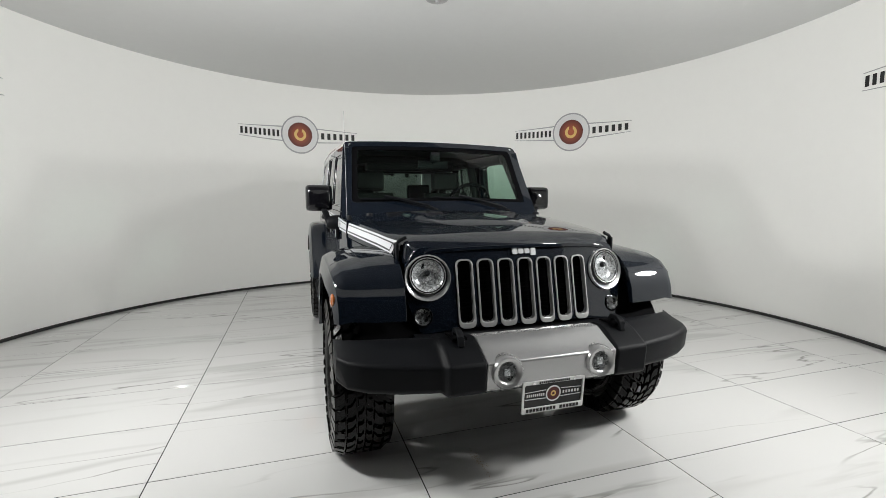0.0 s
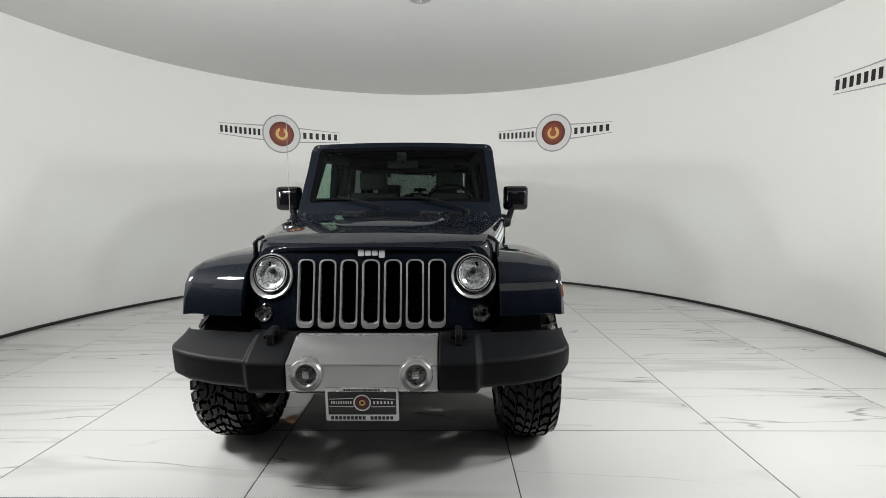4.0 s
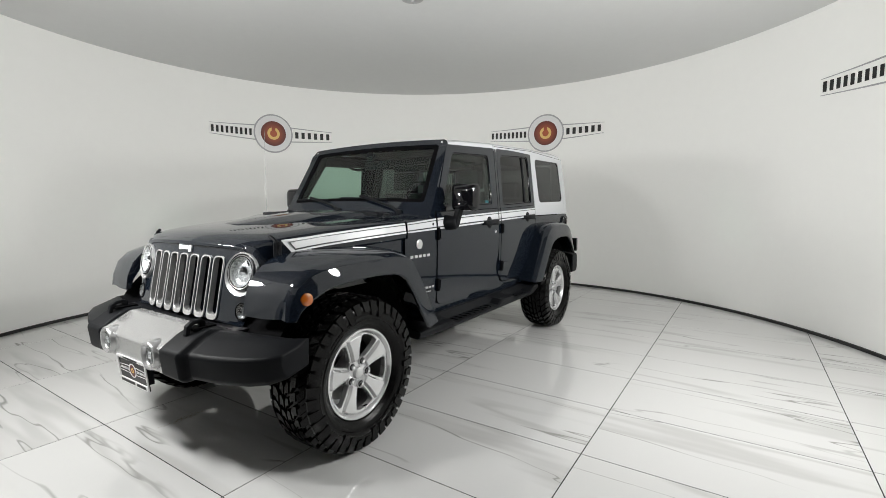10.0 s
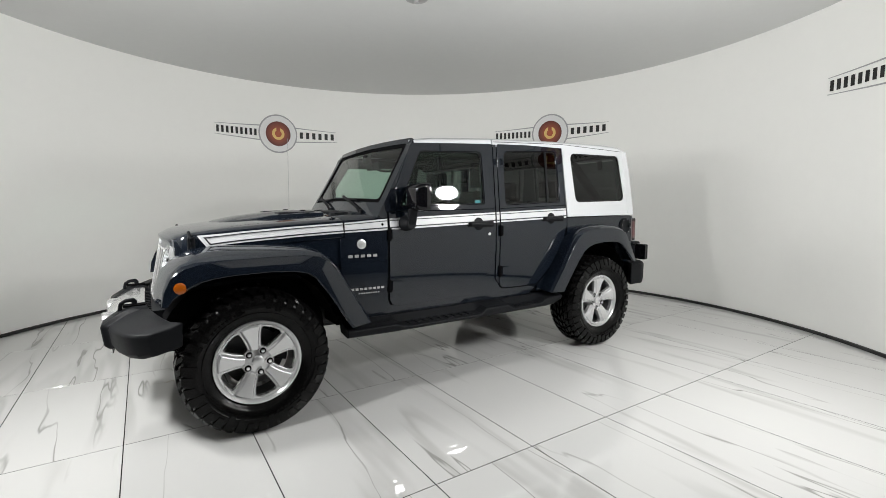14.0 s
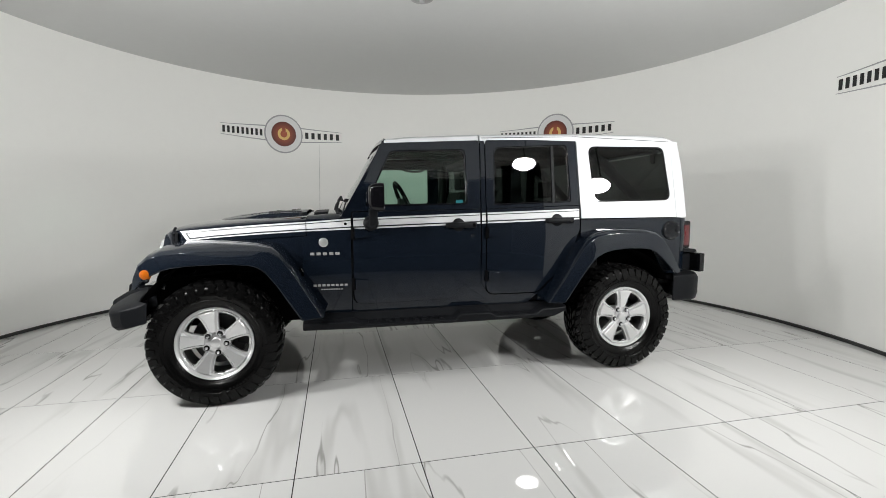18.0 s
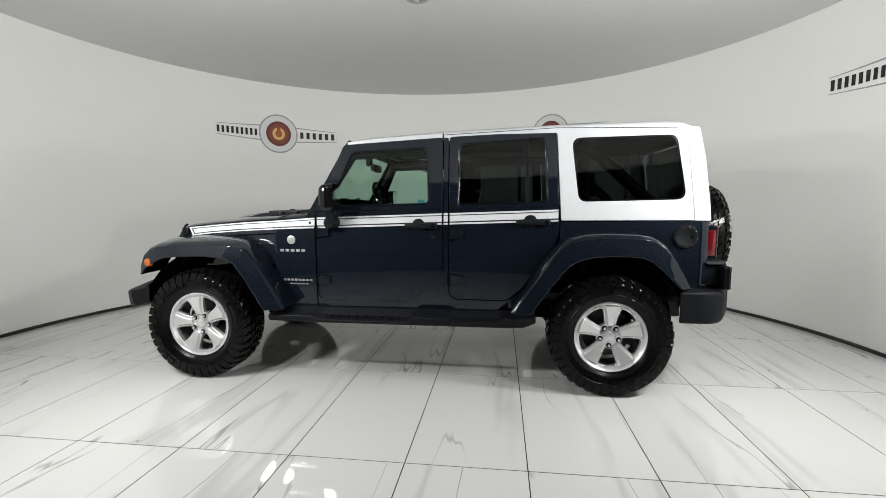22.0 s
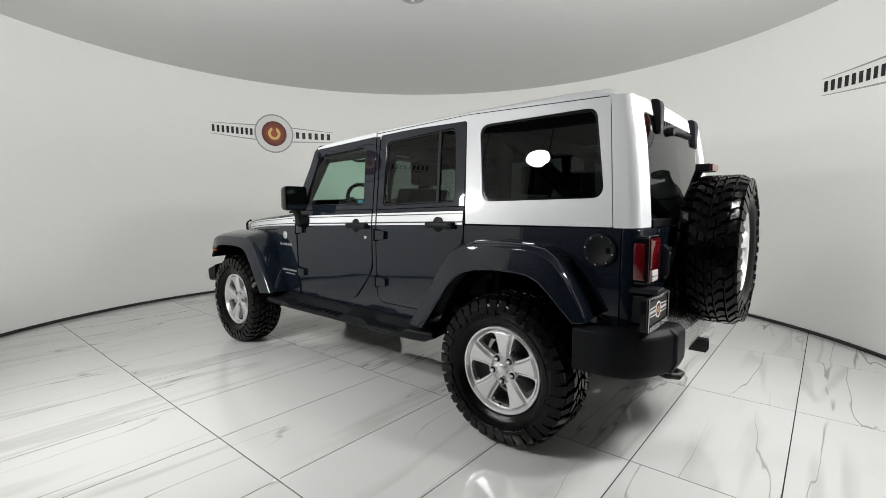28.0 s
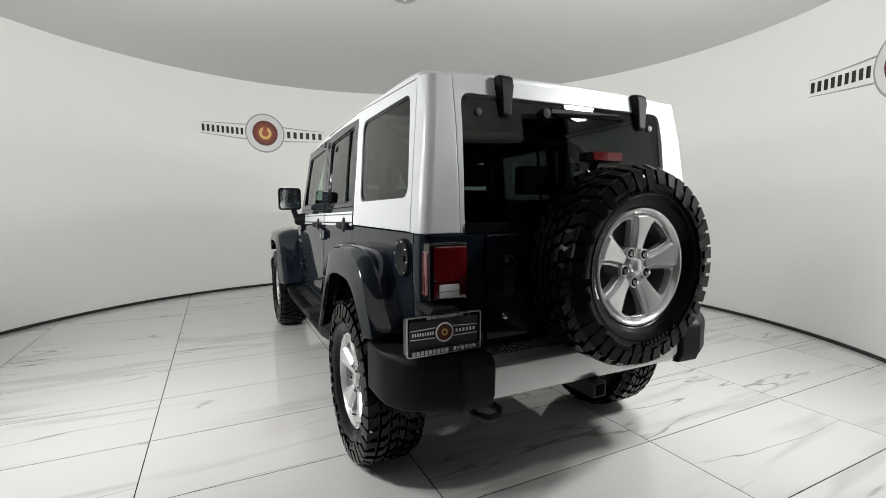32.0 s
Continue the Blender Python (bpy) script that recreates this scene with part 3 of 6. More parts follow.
def door(s, name, lower, frame_out, win, glass):
    d = part(name, sheet([rounded(lower, 0.02, 6)], skin(s), 0.03, vcuts=ZC), M_PAINT, car, "navy painted door with white stripe", bevel=0.004)
    front = name == "front_door"
    edge = rounded(lower, 0.02, 6)
    # black strip added for the shade in the gap round the door
    part("door_gap_strip", sheet([outset(edge, 0.0085), outset(edge, -0.012)], skin(s, -0.0055), 0.004, vcuts=ZC), M_SEAM, d, "black strip for the shaded door gap")
    fr = part("window_frame", sheet([rounded(frame_out, 0.01, 4), rounded(win, 0.03, 6)], skin(s, -0.001), 0.045, vcuts=(1.4, 1.55)), M_PAINT, d, bevel=0.010, seg=3)
    # black rubber seal round the pane
    cx, cz = sum(p[0] for p in win) / 4, sum(p[1] for p in win) / 4
    inner = [(p[0] + (cx - p[0]) * 0.035, p[1] + (cz - p[1]) * 0.055, p[2]) for p in win]
    part("window_seal", sheet([rounded(win, 0.03, 6), rounded(inner, 0.03, 6)], skin(s, -0.007), 0.02), M_GLOSSBLACK, d, bevel=0.004)
    g = part("window_pane", sheet([rounded(inner, 0.03, 6)], glazed(s, -0.011), 0.0, vcuts=ZG), glass, d, "slightly green glass" if front else "dark privacy glass")
    if not front:
        part("window_divider", sheet([[(-0.912, 1.29), (-0.905, 1.73), (-0.928, 1.73), (-0.936, 1.29)]], skin(s, -0.004), 0.014), M_PLASTIC, d, bevel=0.002)
    else:
        # black corner piece at the mirror
        part("mirror_base", sheet([[(0.585, 1.255), (0.425, 1.52), (0.40, 1.50), (0.50, 1.255)]], skin(s, -0.003), 0.015), M_SEAM, d)
    # handle with its button; a black disc paints the shade in its dish
    hx = -0.165 if front else -0.945
    hz = 1.137 if front else 1.163
    h = part("door_handle", loft([[Vector((x, s * (side_y(x, hz) + y), hz + z)) for y, z in ((0.0, -r), (o, -r), (o + 0.006, -r * 0.4), (o + 0.006, r * 0.4), (o, r), (0.0, r))] for x, o, r in ((hx + 0.098, 0.008, 0.014), (hx + 0.085, 0.024, 0.018), (hx + 0.03, 0.034, 0.019), (hx - 0.05, 0.034, 0.019), (hx - 0.08, 0.028, 0.021), (hx - 0.125, 0.026, 0.022), (hx - 0.135, 0.012, 0.018))]), M_PLASTIC, d, "black door handle", bevel=0.004)
    part("dish_shade", lathe([(0, 0.004), (0.044, 0.004), (0.050, 0.0)], pose(hx, s * (side_y(hx, hz) - 0.001), hz, -90 * s), 32), M_PLASTIC, d, "dark disc for the shaded handle dish")
    part("handle_button", lathe([(0, 0.006), (0.012, 0.006), (0.014, 0.0)], pose(hx - 0.108, s * (side_y(hx, hz) + 0.028), hz, -90 * s), 18), M_GLOSSBLACK, d)
    if front:
        part("keyhole", lathe([(0, 0.004), (0.012, 0.004), (0.015, 0.0)], pose(hx - 0.105, s * (side_y(hx, hz - 0.078) + 0.001), hz - 0.078, -90 * s), 18), M_CHROME, d, "chrome lock")
    # hinges
    x0 = lower[0][0]
    for z in ((1.088, 0.735) if front else (1.080, 0.757)):
        hb = bmesh.new()
        sheet([rounded([(x0 - 0.010, z - 0.034), (x0 - 0.095, z - 0.026), (x0 - 0.10, z + 0.026), (x0 - 0.010, z + 0.034)], 0.006, 3)], skin(s, 0.022), 0.024, bm_in=hb)
        part("hinge", hb, M_PAINT, d, bevel=0.003)
        part("hinge_knuckle", tube([(x0 + 0.002, s * (side_y(x0, z) + 0.008), z - 0.042), (x0 + 0.002, s * (side_y(x0, z) + 0.008), z + 0.042)], 0.013, 10), M_SEAM, d)
        for bz in (-0.015, 0.015):
            part("hinge_bolt", lathe([(0, 0.004), (0.006, 0.003), (0.007, 0)], pose(x0 - 0.078, s * (side_y(x0, z) + 0.010), z + bz, -90 * s), 8), M_PAINT, d)
    # stripe on the door
    a, b = (0.586, -0.331) if front else (-0.387, -1.132)
    stripe(s, d, a, b, lambda x: 1.113 + 0.0035 + (0.596 - x) * 0.0307, lambda x: 1.194 + (0.596 - x) * 0.0325, skin)


def stripe(s, parent, a, b, low, top, onto, tip=0.0):
    """White band with two fine dark lines."""
    n = 8
    xs = steps(a, b, n)

    def band(f0, f1, lift, mat, nm, e0=0.0, e1=0.0):
        o = [(x, low(x) + (top(x) - low(x)) * f0) for x in xs]
        p = [(x, low(x) + (top(x) - low(x)) * f1) for x in xs]
        o[0], p[0] = (a + e0, o[0][1]), (a + e1, p[0][1])
        bm = bmesh.new()
        vs = [[bm.verts.new(onto(s, lift)(x, z, 0)) for x, z in line] for line in (o, p)]
        us = [[bm.verts.new(onto(s, 0)(x, z, 0.001)) for x, z in line] for line in (o, p)]
        for i in range(n):
            bm.faces.new((vs[0][i], vs[0][i + 1], vs[1][i + 1], vs[1][i]))
            bm.faces.new((vs[0][i], vs[0][i + 1], us[0][i + 1], us[0][i]))
            bm.faces.new((vs[1][i], vs[1][i + 1], us[1][i + 1], us[1][i]))
        part(nm, bm, mat, parent, "white stripe decal" if mat is M_STRIPE else "fine dark stripe line")

    band(0.0, 1.0, 0.002, M_STRIPE, "stripe", 0, tip)
    band(0.15, 0.26, 0.003, M_DECAL, "stripe_line", -0.025 * (tip > 0) + tip * 0.15, -0.025 * (tip > 0) + tip * 0.26)
    if tip:
        bm = bmesh.new()
        zz = lambda f: low(a) + (top(a) - low(a)) * f
        vs = [bm.verts.new(onto(s, 0.0032)(a - 0.025 + tip * f + q, zz(f), 0)) for f, q in ((0.15, 0.0), (0.85, 0.0), (0.85, -0.010), (0.15, -0.010))]
        bm.faces.new(vs)
        part("stripe_line", bm, M_DECAL, parent, "fine dark stripe line")
    band(0.775, 0.85, 0.003, M_DECAL, "stripe_line", -0.025 * (tip > 0) + tip * 0.775, -0.025 * (tip > 0) + tip * 0.85)


def hood_side(s, out=0.0):
    def m(u, v, d):
        w, e = hood_w(u), hood_edge(u)
        y = w + lerp(v - e, [(-0.115, 0.004), (-0.075, 0.003), (-0.035, -0.004), (-0.012, -0.016)])
        return Vector((u, s * (y + out + 0.002 - d), v))
    return m


def cowl_side(s, out=0.0):
    def m(u, v, d):
        w, e = hood_w(u), hood_edge(u)
        y = w + lerp(v - e, [(-0.10, 0.004), (-0.03, -0.002), (0.0, -0.03)])
        return Vector((u, s * (y + out + 0.003 - d), v))
    return m


def hood():
    rings = []
    for x in (0.903, 1.0, 1.1, 1.25, 1.4, 1.55, 1.66, 1.74, 1.80, 1.85, 1.885, 1.90):
        w, e = hood_w(x), hood_edge(x)
        drop = lerp(x, [(1.80, 0.0), (1.85, 0.002), (1.885, 0.007), (1.90, 0.014)])
        crown = lerp(x, [(0.9, 0.030), (1.5, 0.028), (1.80, 0.022), (1.9, 0.018)])
        half = [(w + 0.004, e - 0.115), (w + 0.003, e - 0.075), (w - 0.004, e - 0.035), (w - 0.016, e - 0.012), (w - 0.045, e)]
        half += [(w * f, e + crown * (1 - f * f)) for f in (0.82, 0.68, 0.54, 0.40, 0.26, 0.13, 0.0)]
        ring = [Vector((x - 0.05 * max(0, (abs(y) / w)) ** 2 * (1 if x > 1.7 else 0) * (x - 1.7) / 0.2, y, z - drop)) for y, z in half]
        ring += [Vector((p.x, -p.y, p.z)) for p in ring[-2::-1]]
        rings.append(ring)
    bm = loft(rings, ring_closed=False)
    ext = bmesh.ops.extrude_face_region(bm, geom=bm.faces[:], use_keep_orig=True)
    for v in ext["geom"]:
        if isinstance(v, bmesh.types.BMVert):
            v.co.z -= 0.018
            v.co.y *= 0.98
    h = part("hood", bm, M_PAINT, car, "navy bonnet with raised power dome", bevel=0.003, sharp=50)
    # raised power dome with a crisp front lip
    rings = []
    for x, up, hw in ((1.600, -0.004, 0.250), (1.594, 0.004, 0.262), (1.575, 0.009, 0.282), (1.45, 0.017, 0.315), (1.25, 0.024, 0.345), (1.08, 0.026, 0.372), (0.915, 0.021, 0.392)):
        w, e = hood_w(x), hood_edge(x)
        crown = lerp(x, [(0.9, 0.030), (1.5, 0.028), (1.80, 0.022)])
        srf = lambda y: e + crown * (1 - (y / w) ** 2)
        half = [(hw + 0.006, srf(hw) - 0.014), (hw, srf(hw) + min(0.0, up)), (hw - 0.016, srf(hw) + up * 0.82), (hw - 0.05, srf(hw - 0.05) + up), (0.175, srf(0.175) + up), (0.160, srf(0.16) + up + 0.004 * (up > 0.01)), (0.0, srf(0) + up + 0.005 * (up > 0.01))]
        ring = [Vector((x - 0.10 * (y / 0.3) ** 2 * (1 if x > 1.4 else 0), y, z)) for y, z in half]
        ring += [Vector((q.x, -q.y, q.z)) for q in ring[-2::-1]]
        rings.append(ring)
    part("power_dome", loft(rings, ring_closed=False), M_PAINT, h, "raised navy bonnet dome", sharp=24)
    for s in (-1, 1):
        stripe(s, h, 1.68, 0.9055, lambda x: hood_edge(x) - 0.088, lambda x: hood_edge(x) - 0.024, hood_side, 0.045)
        # rubber latch at the front corner
        y = hood_w(1.75)
        la = part("hood_latch", loft([[(x, s * yy, z) for x, yy, z in ((1.735, y + 0.008, zz), (1.775, y + 0.002, zz), (1.775, y + 0.018, zz), (1.735, y + 0.024, zz))] for zz in (1.025, 1.05, 1.085, 1.108)]), M_PLASTIC, h, "black rubber bonnet latch", bevel=0.006)
        part("latch_hook", tube([(1.757, s * (y + 0.012), 1.00), (1.757, s * (y + 0.022), 1.03), (1.757, s * (y + 0.018), 1.095), (1.762, s * (y - 0.004), 1.118), (1.762, s * (y - 0.034), 1.132)], 0.009, 8), M_PLASTIC, h)
        part("latch_base", boxed(1.732, 1.785, s * (y - 0.005), s * (y + 0.022), 0.985, 1.02), M_PLASTIC, h, bevel=0.006)
        # washer nozzle and vent louvre of the dome
        part("washer_nozzle", loft([[(1.02 + dx, s * 0.24 + dy, z) for dx, dy in ((-0.02, -0.012), (0.015, -0.012), (0.015, 0.012), (-0.02, 0.012))] for z in (1.23, 1.252)]), M_PLASTIC, h, bevel=0.004)
        part("dome_vent", loft([[(0.96, s * 0.335, 1.230), (1.20, s * 0.30, 1.222), (1.20, s * 0.19, 1.228), (0.96, s * 0.19, 1.236)], [(0.96, s * 0.335, 1.242), (1.20, s * 0.30, 1.236), (1.20, s * 0.19, 1.240), (0.96, s * 0.19, 1.247)]]), M_DECAL, h, "dull dark bonnet panel insert", bevel=0.002)
        # rubber bump stop at the rear edge
        part("bump_stop", lathe([(0, 0.022), (0.02, 0.018), (0.024, 0)], pose(0.93, s * 0.60, 1.213), 14), M_PLASTIC, h)
    # cowl between bonnet and windscreen
    rings = []
    for x, dz in ((0.90, -0.004), (0.80, 0.002), (0.70, 0.006), (0.64, 0.008)):
        w, e = hood_w(x), hood_edge(x) + dz
        half = [(w + 0.004, e - 0.10), (w - 0.002, e - 0.03), (w - 0.03, e), (w * 0.6, e + 0.022), (0.2, e + 0.036), (0, e + 0.038)]
        ring = [Vector((x, y, z)) for y, z in half]
        rings.append(ring + [Vector((p.x, -p.y, p.z)) for p in ring[-2::-1]])
    cw = part("cowl", loft(rings, ring_closed=False), M_PAINT, car, sharp=50)
    for s in (-1, 1):
        stripe(s, cw, 0.8995, 0.604, lambda x: lerp(x, [(0.604, 1.117), (0.9, 1.107)]), lambda x: lerp(x, [(0.604, 1.193), (0.9, 1.171)]), skin)
        part("cowl_vent", loft([[(0.86, s * 0.10, z), (0.76, s * 0.10, z + 0.006), (0.76, s * 0.46, z - 0.006), (0.86, s * 0.46, z - 0.012)] for z in (1.226, 1.242)]), M_PLASTIC, cw, "black slotted air intake", bevel=0.003)
        part("stripe_button", lathe([(0, 0.006), (0.009, 0.005), (0.011, 0)], pose(0.64, s * 0.757, 1.155, -90 * s), 14), M_SEAM, cw)
    # inner side walls under the bonnet
    for s in (-1, 1):
        part("fender_apron", sheet([[(1.80, 0.80), (1.80, 1.02), (1.72, 1.03), (0.92, 1.10), (0.92, 0.85)]], lambda u, v, d: Vector((u, s * (hood_w(u) - 0.004 - d), v)), 0.02, ucuts=(1.1, 1.3, 1.5, 1.72, 1.8)), M_PAINT, car)


def grille_x(y, z):
    return 1.955 - (z - 0.72) * 0.20 - 0.055 * (y / 0.58) ** 2 - 0.10 * max(0.0, abs(y) - 0.50) ** 1.2


def front_end():
    outline = rounded([(-0.525, 0.70, 0.03), (-0.585, 0.86, 0.1), (-0.588, 0.98, 0.08), (-0.53, 1.085, 0.07), (-0.3, 1.106, 0.2), (0, 1.112, 0.2), (0.3, 1.106, 0.2), (0.53, 1.085, 0.07), (0.588, 0.98, 0.08), (0.585, 0.86, 0.1), (0.525, 0.70, 0.03)], 0.05, 5)
    pitch, hw, z0, z1 = 0.1025, 0.0395, 0.724, 1.030
    slot = lambda c, w, a, b: rounded([(c - w, a), (c + w, a), (c + w, b), (c - w, b)], w * 0.78, 7)
    cs = [pitch * (k - 3) for k in range(7)]
    to = lambda lift: (lambda u, v, d: Vector((grille_x(u, v) + lift - d, u, v)))
    g = part("grille", sheet([outline] + [slot(c, hw, z0, z1) for c in cs] + [[(sy * cy + cr * math.cos(2 * math.pi * k / 32), cz + cr * math.sin(2 * math.pi * k / 32)) for k in range(32)] for sy in (-1, 1) for cy, cz, cr in ((0.481, 0.950, 0.100), (0.512, 0.775, 0.043))], to(0), 0.05), M_PAINT, car, "navy seven-slot front grille panel", bevel=0.005, sharp=45)
    for c in cs:
        part("slot_trim", sheet([slot(c, hw + 0.002, z0 - 0.008, z1 + 0.002), slot(c, hw - 0.0055, z0 + 0.016, z1 - 0.0055)], to(0.007), 0.03), M_TRIM, g, "satin silver slot surround", bevel=0.0015)
    part("grille_mesh", sheet([[(-0.37, 0.71), (0.37, 0.71), (0.37, 1.04), (-0.37, 1.04)]], to(-0.055), 0.01), M_SEAM, g, "black mesh behind the slots")
    bm = bmesh.new()
    for k in range(1, 16):
        z = 0.72 + 0.32 * k / 16
        sheet([[(-0.36, z - 0.003), (0.36, z - 0.003), (0.36, z + 0.003), (-0.36, z + 0.003)]], to(-0.045), 0.004, ucuts=(-0.2, 0, 0.2), bm_in=bm)
    tagged(part("mesh_grid", bm, M_SEAM, g), kind="stuff")
    # brand lettering as plain bars
    bm = bmesh.new()
    for k, (h0, h1) in enumerate(((-0.014, 0.022), (-0.012, 0.012), (-0.012, 0.012), (-0.022, 0.012))):
        a = -0.062 + 0.0325 * k
        sheet([rounded([(a, 1.062 + h0), (a + 0.027, 1.062 + h0), (a + 0.027, 1.062 + h1), (a, 1.062 + h1)], 0.006, 2)], to(0.008), 0.008, bm_in=bm)
    part("emblem_bars", bm, M_STRIPE, g, "small white emblem bars")
    for s in (-1, 1):
        x, z = grille_x(0.481, 0.95), 0.950
        face = Matrix.Translation((x, s * 0.481, z)) @ Euler((0, radians(90 - 11.5), s * 9 * math.pi / 180), "XYZ").to_matrix().to_4x4()
        lamp = part("headlamp", lathe([(0.108, -0.02), (0.108, 0.009), (0.106, 0.013), (0.103, 0.012), (0.085, -0.001), (0.083, -0.034), (0.0, -0.036)], face, 48), M_ALLOY, g, "round headlamp in silver bezel")
        up = face @ Matrix.Translation((-0.010, 0, 0))
        part("lamp_ring", lathe([(0.0925, -0.012), (0.0925, 0.008), (0.0900, 0.012), (0.0850, 0.011), (0.0840, 0.004), (0.0790, 0.004), (0.0780, 0.013), (0.0750, 0.015), (0.0730, 0.006)], up, 48), M_GLOSSBLACK, lamp, "black rubber lamp ring")
        part("retaining_ring", lathe([(0.0845, 0.002), (0.0840, 0.012), (0.0825, 0.015), (0.0800, 0.014), (0.0785, 0.004)], up, 48), M_ALLOY, lamp)
        part("reflector", lathe([(0.0745, 0.012), (0.070, 0.008), (0.063, -0.004), (0.047, -0.012), (0.032, -0.008), (0.025, -0.014), (0, -0.014)], up, 24), M_REFLECT, lamp, sharp=10)
        part("bulb_cap", lathe([(0, 0.010), (0.010, 0.008), (0.013, 0.0), (0.013, -0.012)], up @ Matrix.Translation((-0.012, 0, 0)), 16), M_DARKMETAL, lamp)
        part("lamp_lens", lathe([(0, 0.032), (0.032, 0.030), (0.057, 0.024), (0.0755, 0.014)], up, 36), M_LENS, lamp)
        # round indicator
        x, z = grille_x(0.512, 0.775), 0.775
        ind = Matrix.Translation((x, s * 0.512, z)) @ Euler((0, radians(90 - 11.5), s * 9 * math.pi / 180), "XYZ").to_matrix().to_4x4()
        t = part("front_indicator", lathe([(0.046, -0.01), (0.046, 0.004), (0.042, 0.006), (0.039, 0.0), (0.039, -0.018), (0, -0.022)], ind, 32), M_GLOSSBLACK, g, "round clear indicator")
        part("indicator_reflector", lathe([(0.038, 0.003), (0.030, -0.005), (0.014, -0.008), (0, -0.008)], ind, 24), M_FOG, t)
        part("indicator_lens", lathe([(0, 0.014), (0.02, 0.012), (0.039, 0.005)], ind, 24), M_LENS, t)
    part("radiator", boxed(1.70, 1.78, -0.50, 0.50, 0.62, 1.02), M_SEAM, car)
    part("air_dam", loft([[(x, y, z) for x, z in ((1.96, 0.70), (1.90, 0.70), (1.90, 0.60), (1.99, 0.60))] for y in (-0.56, 0.56)]), M_PLASTIC, car, "black plastic panel under the grille")
    for k in range(17):
        y = -0.48 + 0.06 * k
        part("bumper_rib", boxed(1.95, 2.04, y - 0.008, y + 0.008, 0.655, 0.695), M_PLASTIC, car)


FT = [(1.925, 0.775), (1.915, 0.85), (1.885, 0.925), (1.83, 0.972), (1.76, 0.994), (1.62, 1.008), (1.40, 1.012), (1.20, 1.010), (1.11, 0.998), (1.05, 0.962), (0.985, 0.875), (0.885, 0.705), (0.79, 0.545)]
FL = [(1.895, 0.775), (1.865, 0.815), (1.81, 0.855), (1.74, 0.888), (1.68, 0.903), (1.58, 0.913), (1.39, 0.917), (1.26, 0.908), (1.20, 0.893), (1.155, 0.865), (1.08, 0.765), (1.005, 0.645), (0.935, 0.535)]
RT = [(-0.815, 0.556), (-0.975, 0.785), (-1.075, 0.945), (-1.13, 1.015), (-1.20, 1.058), (-1.30, 1.080), (-1.45, 1.088), (-1.63, 1.082), (-1.72, 1.066), (-1.79, 1.025), (-1.85, 0.945), (-1.92, 0.82), (-1.955, 0.748)]
RL = [(-0.950, 0.556), (-1.075, 0.735), (-1.155, 0.840), (-1.20, 0.885), (-1.26, 0.918), (-1.34, 0.938), (-1.45, 0.948), (-1.58, 0.946), (-1.65, 0.938), (-1.71, 0.912), (-1.765, 0.865), (-1.845, 0.785), (-1.890, 0.742)]


def fenders():
    for s in (-1, 1):
        for nm, top, lip in (("front_fender", FT, FL), ("rear_fender", RT, RL)):
            rings = []
            front = nm == "front_fender"
            for i, ((tx, tz), (lx, lz)) in enumerate(zip(top, lip)):
                if front:
                    yb = lerp(tx, [(0.79, 0.745), (0.92, 0.73), (1.2, 0.69), (1.72, 0.60), (1.93, 0.60)])
                    rise = lerp(tx, [(0.79, 0.0), (1.05, 0.03), (1.3, 0.045), (1.75, 0.05), (1.90, 0.012), (1.925, 0.0)])
                    fwd = lerp(tx, [(1.75, 0.0), (1.925, 0.03)])
                    yt = lerp(tx, [(1.75, 0.885), (1.85, 0.875), (1.925, 0.86)])
                else:
                    yb, rise, fwd, yt = 0.752, 0.014, 0.0, 0.875
                mx, mz = tx * 0.45 + lx * 0.55, tz * 0.45 + lz * 0.55
                ox, oz = (tx - lx), (tz - lz)
                rings.append([Vector(p) for p in ((tx + fwd, s * yb, tz + rise), (tx + fwd * 0.6, s * (yb * 0.5 + yt * 0.5), tz + rise * 0.8), (tx, s * (yt - 0.022), tz + rise * 0.15 + 0.007), (tx, s * (yt - 0.002), tz + 0.004), (tx - ox * 0.03, s * (yt + 0.014), tz - oz * 0.04), (tx - ox * 0.11, s * (yt + 0.028), tz - oz * 0.13), (mx, s * (yt + 0.040), mz), (lx + ox * 0.10, s * (yt + 0.049), lz + oz * 0.10), (lx, s * (yt + 0.046), lz), (lx, s * (yt + 0.030), lz), (lx + ox * 0.3, s * (yt + 0.005), lz + oz * 0.3), (lx + ox * 0.55, s * (yt - 0.03), lz + oz * 0.55), (lx + ox * 0.6 + fwd * 0.5, s * yb, lz + oz * 0.6))])
            f = part(nm, loft(rings), M_PAINT, car, "navy painted flared wheel arch", bevel=0.003, sharp=55)
            if front:
                part("side_marker", lathe([(0, 0.006), (0.020, 0.005), (0.029, 0.001), (0.031, -0.008), (0.033, -0.02)], Matrix.Translation((1.838, s * 0.912, 0.868)) @ Euler((radians(-86 * s), radians(0), radians(-8 * s))).to_matrix().to_4x4(), 28), M_AMBER, f, "round amber side marker")
            # black wheel housing
            cx = 1.473 if front else -1.473
            rr = []
            for a in (steps(28, 162, 16) if front else steps(18, 152, 16)):
                c, t = math.cos(radians(a)), math.sin(radians(a))
                rr.append([Vector((cx + 0.50 * c, s * y, 0.44 + 0.50 * t)) for y in (0.50, 0.80)])
            part("wheel_housing", loft(rr, ring_closed=False), M_SEAM, car, "black wheel housing")
            part("housing_wall", sheet([[(cx + 0.5 * math.cos(radians(a)), 0.44 + 0.5 * math.sin(radians(a))) for a in steps(0, 180, 16)]], lambda u, v, d: Vector((u, s * (0.505 - d), v)), 0.01), M_SEAM, car)


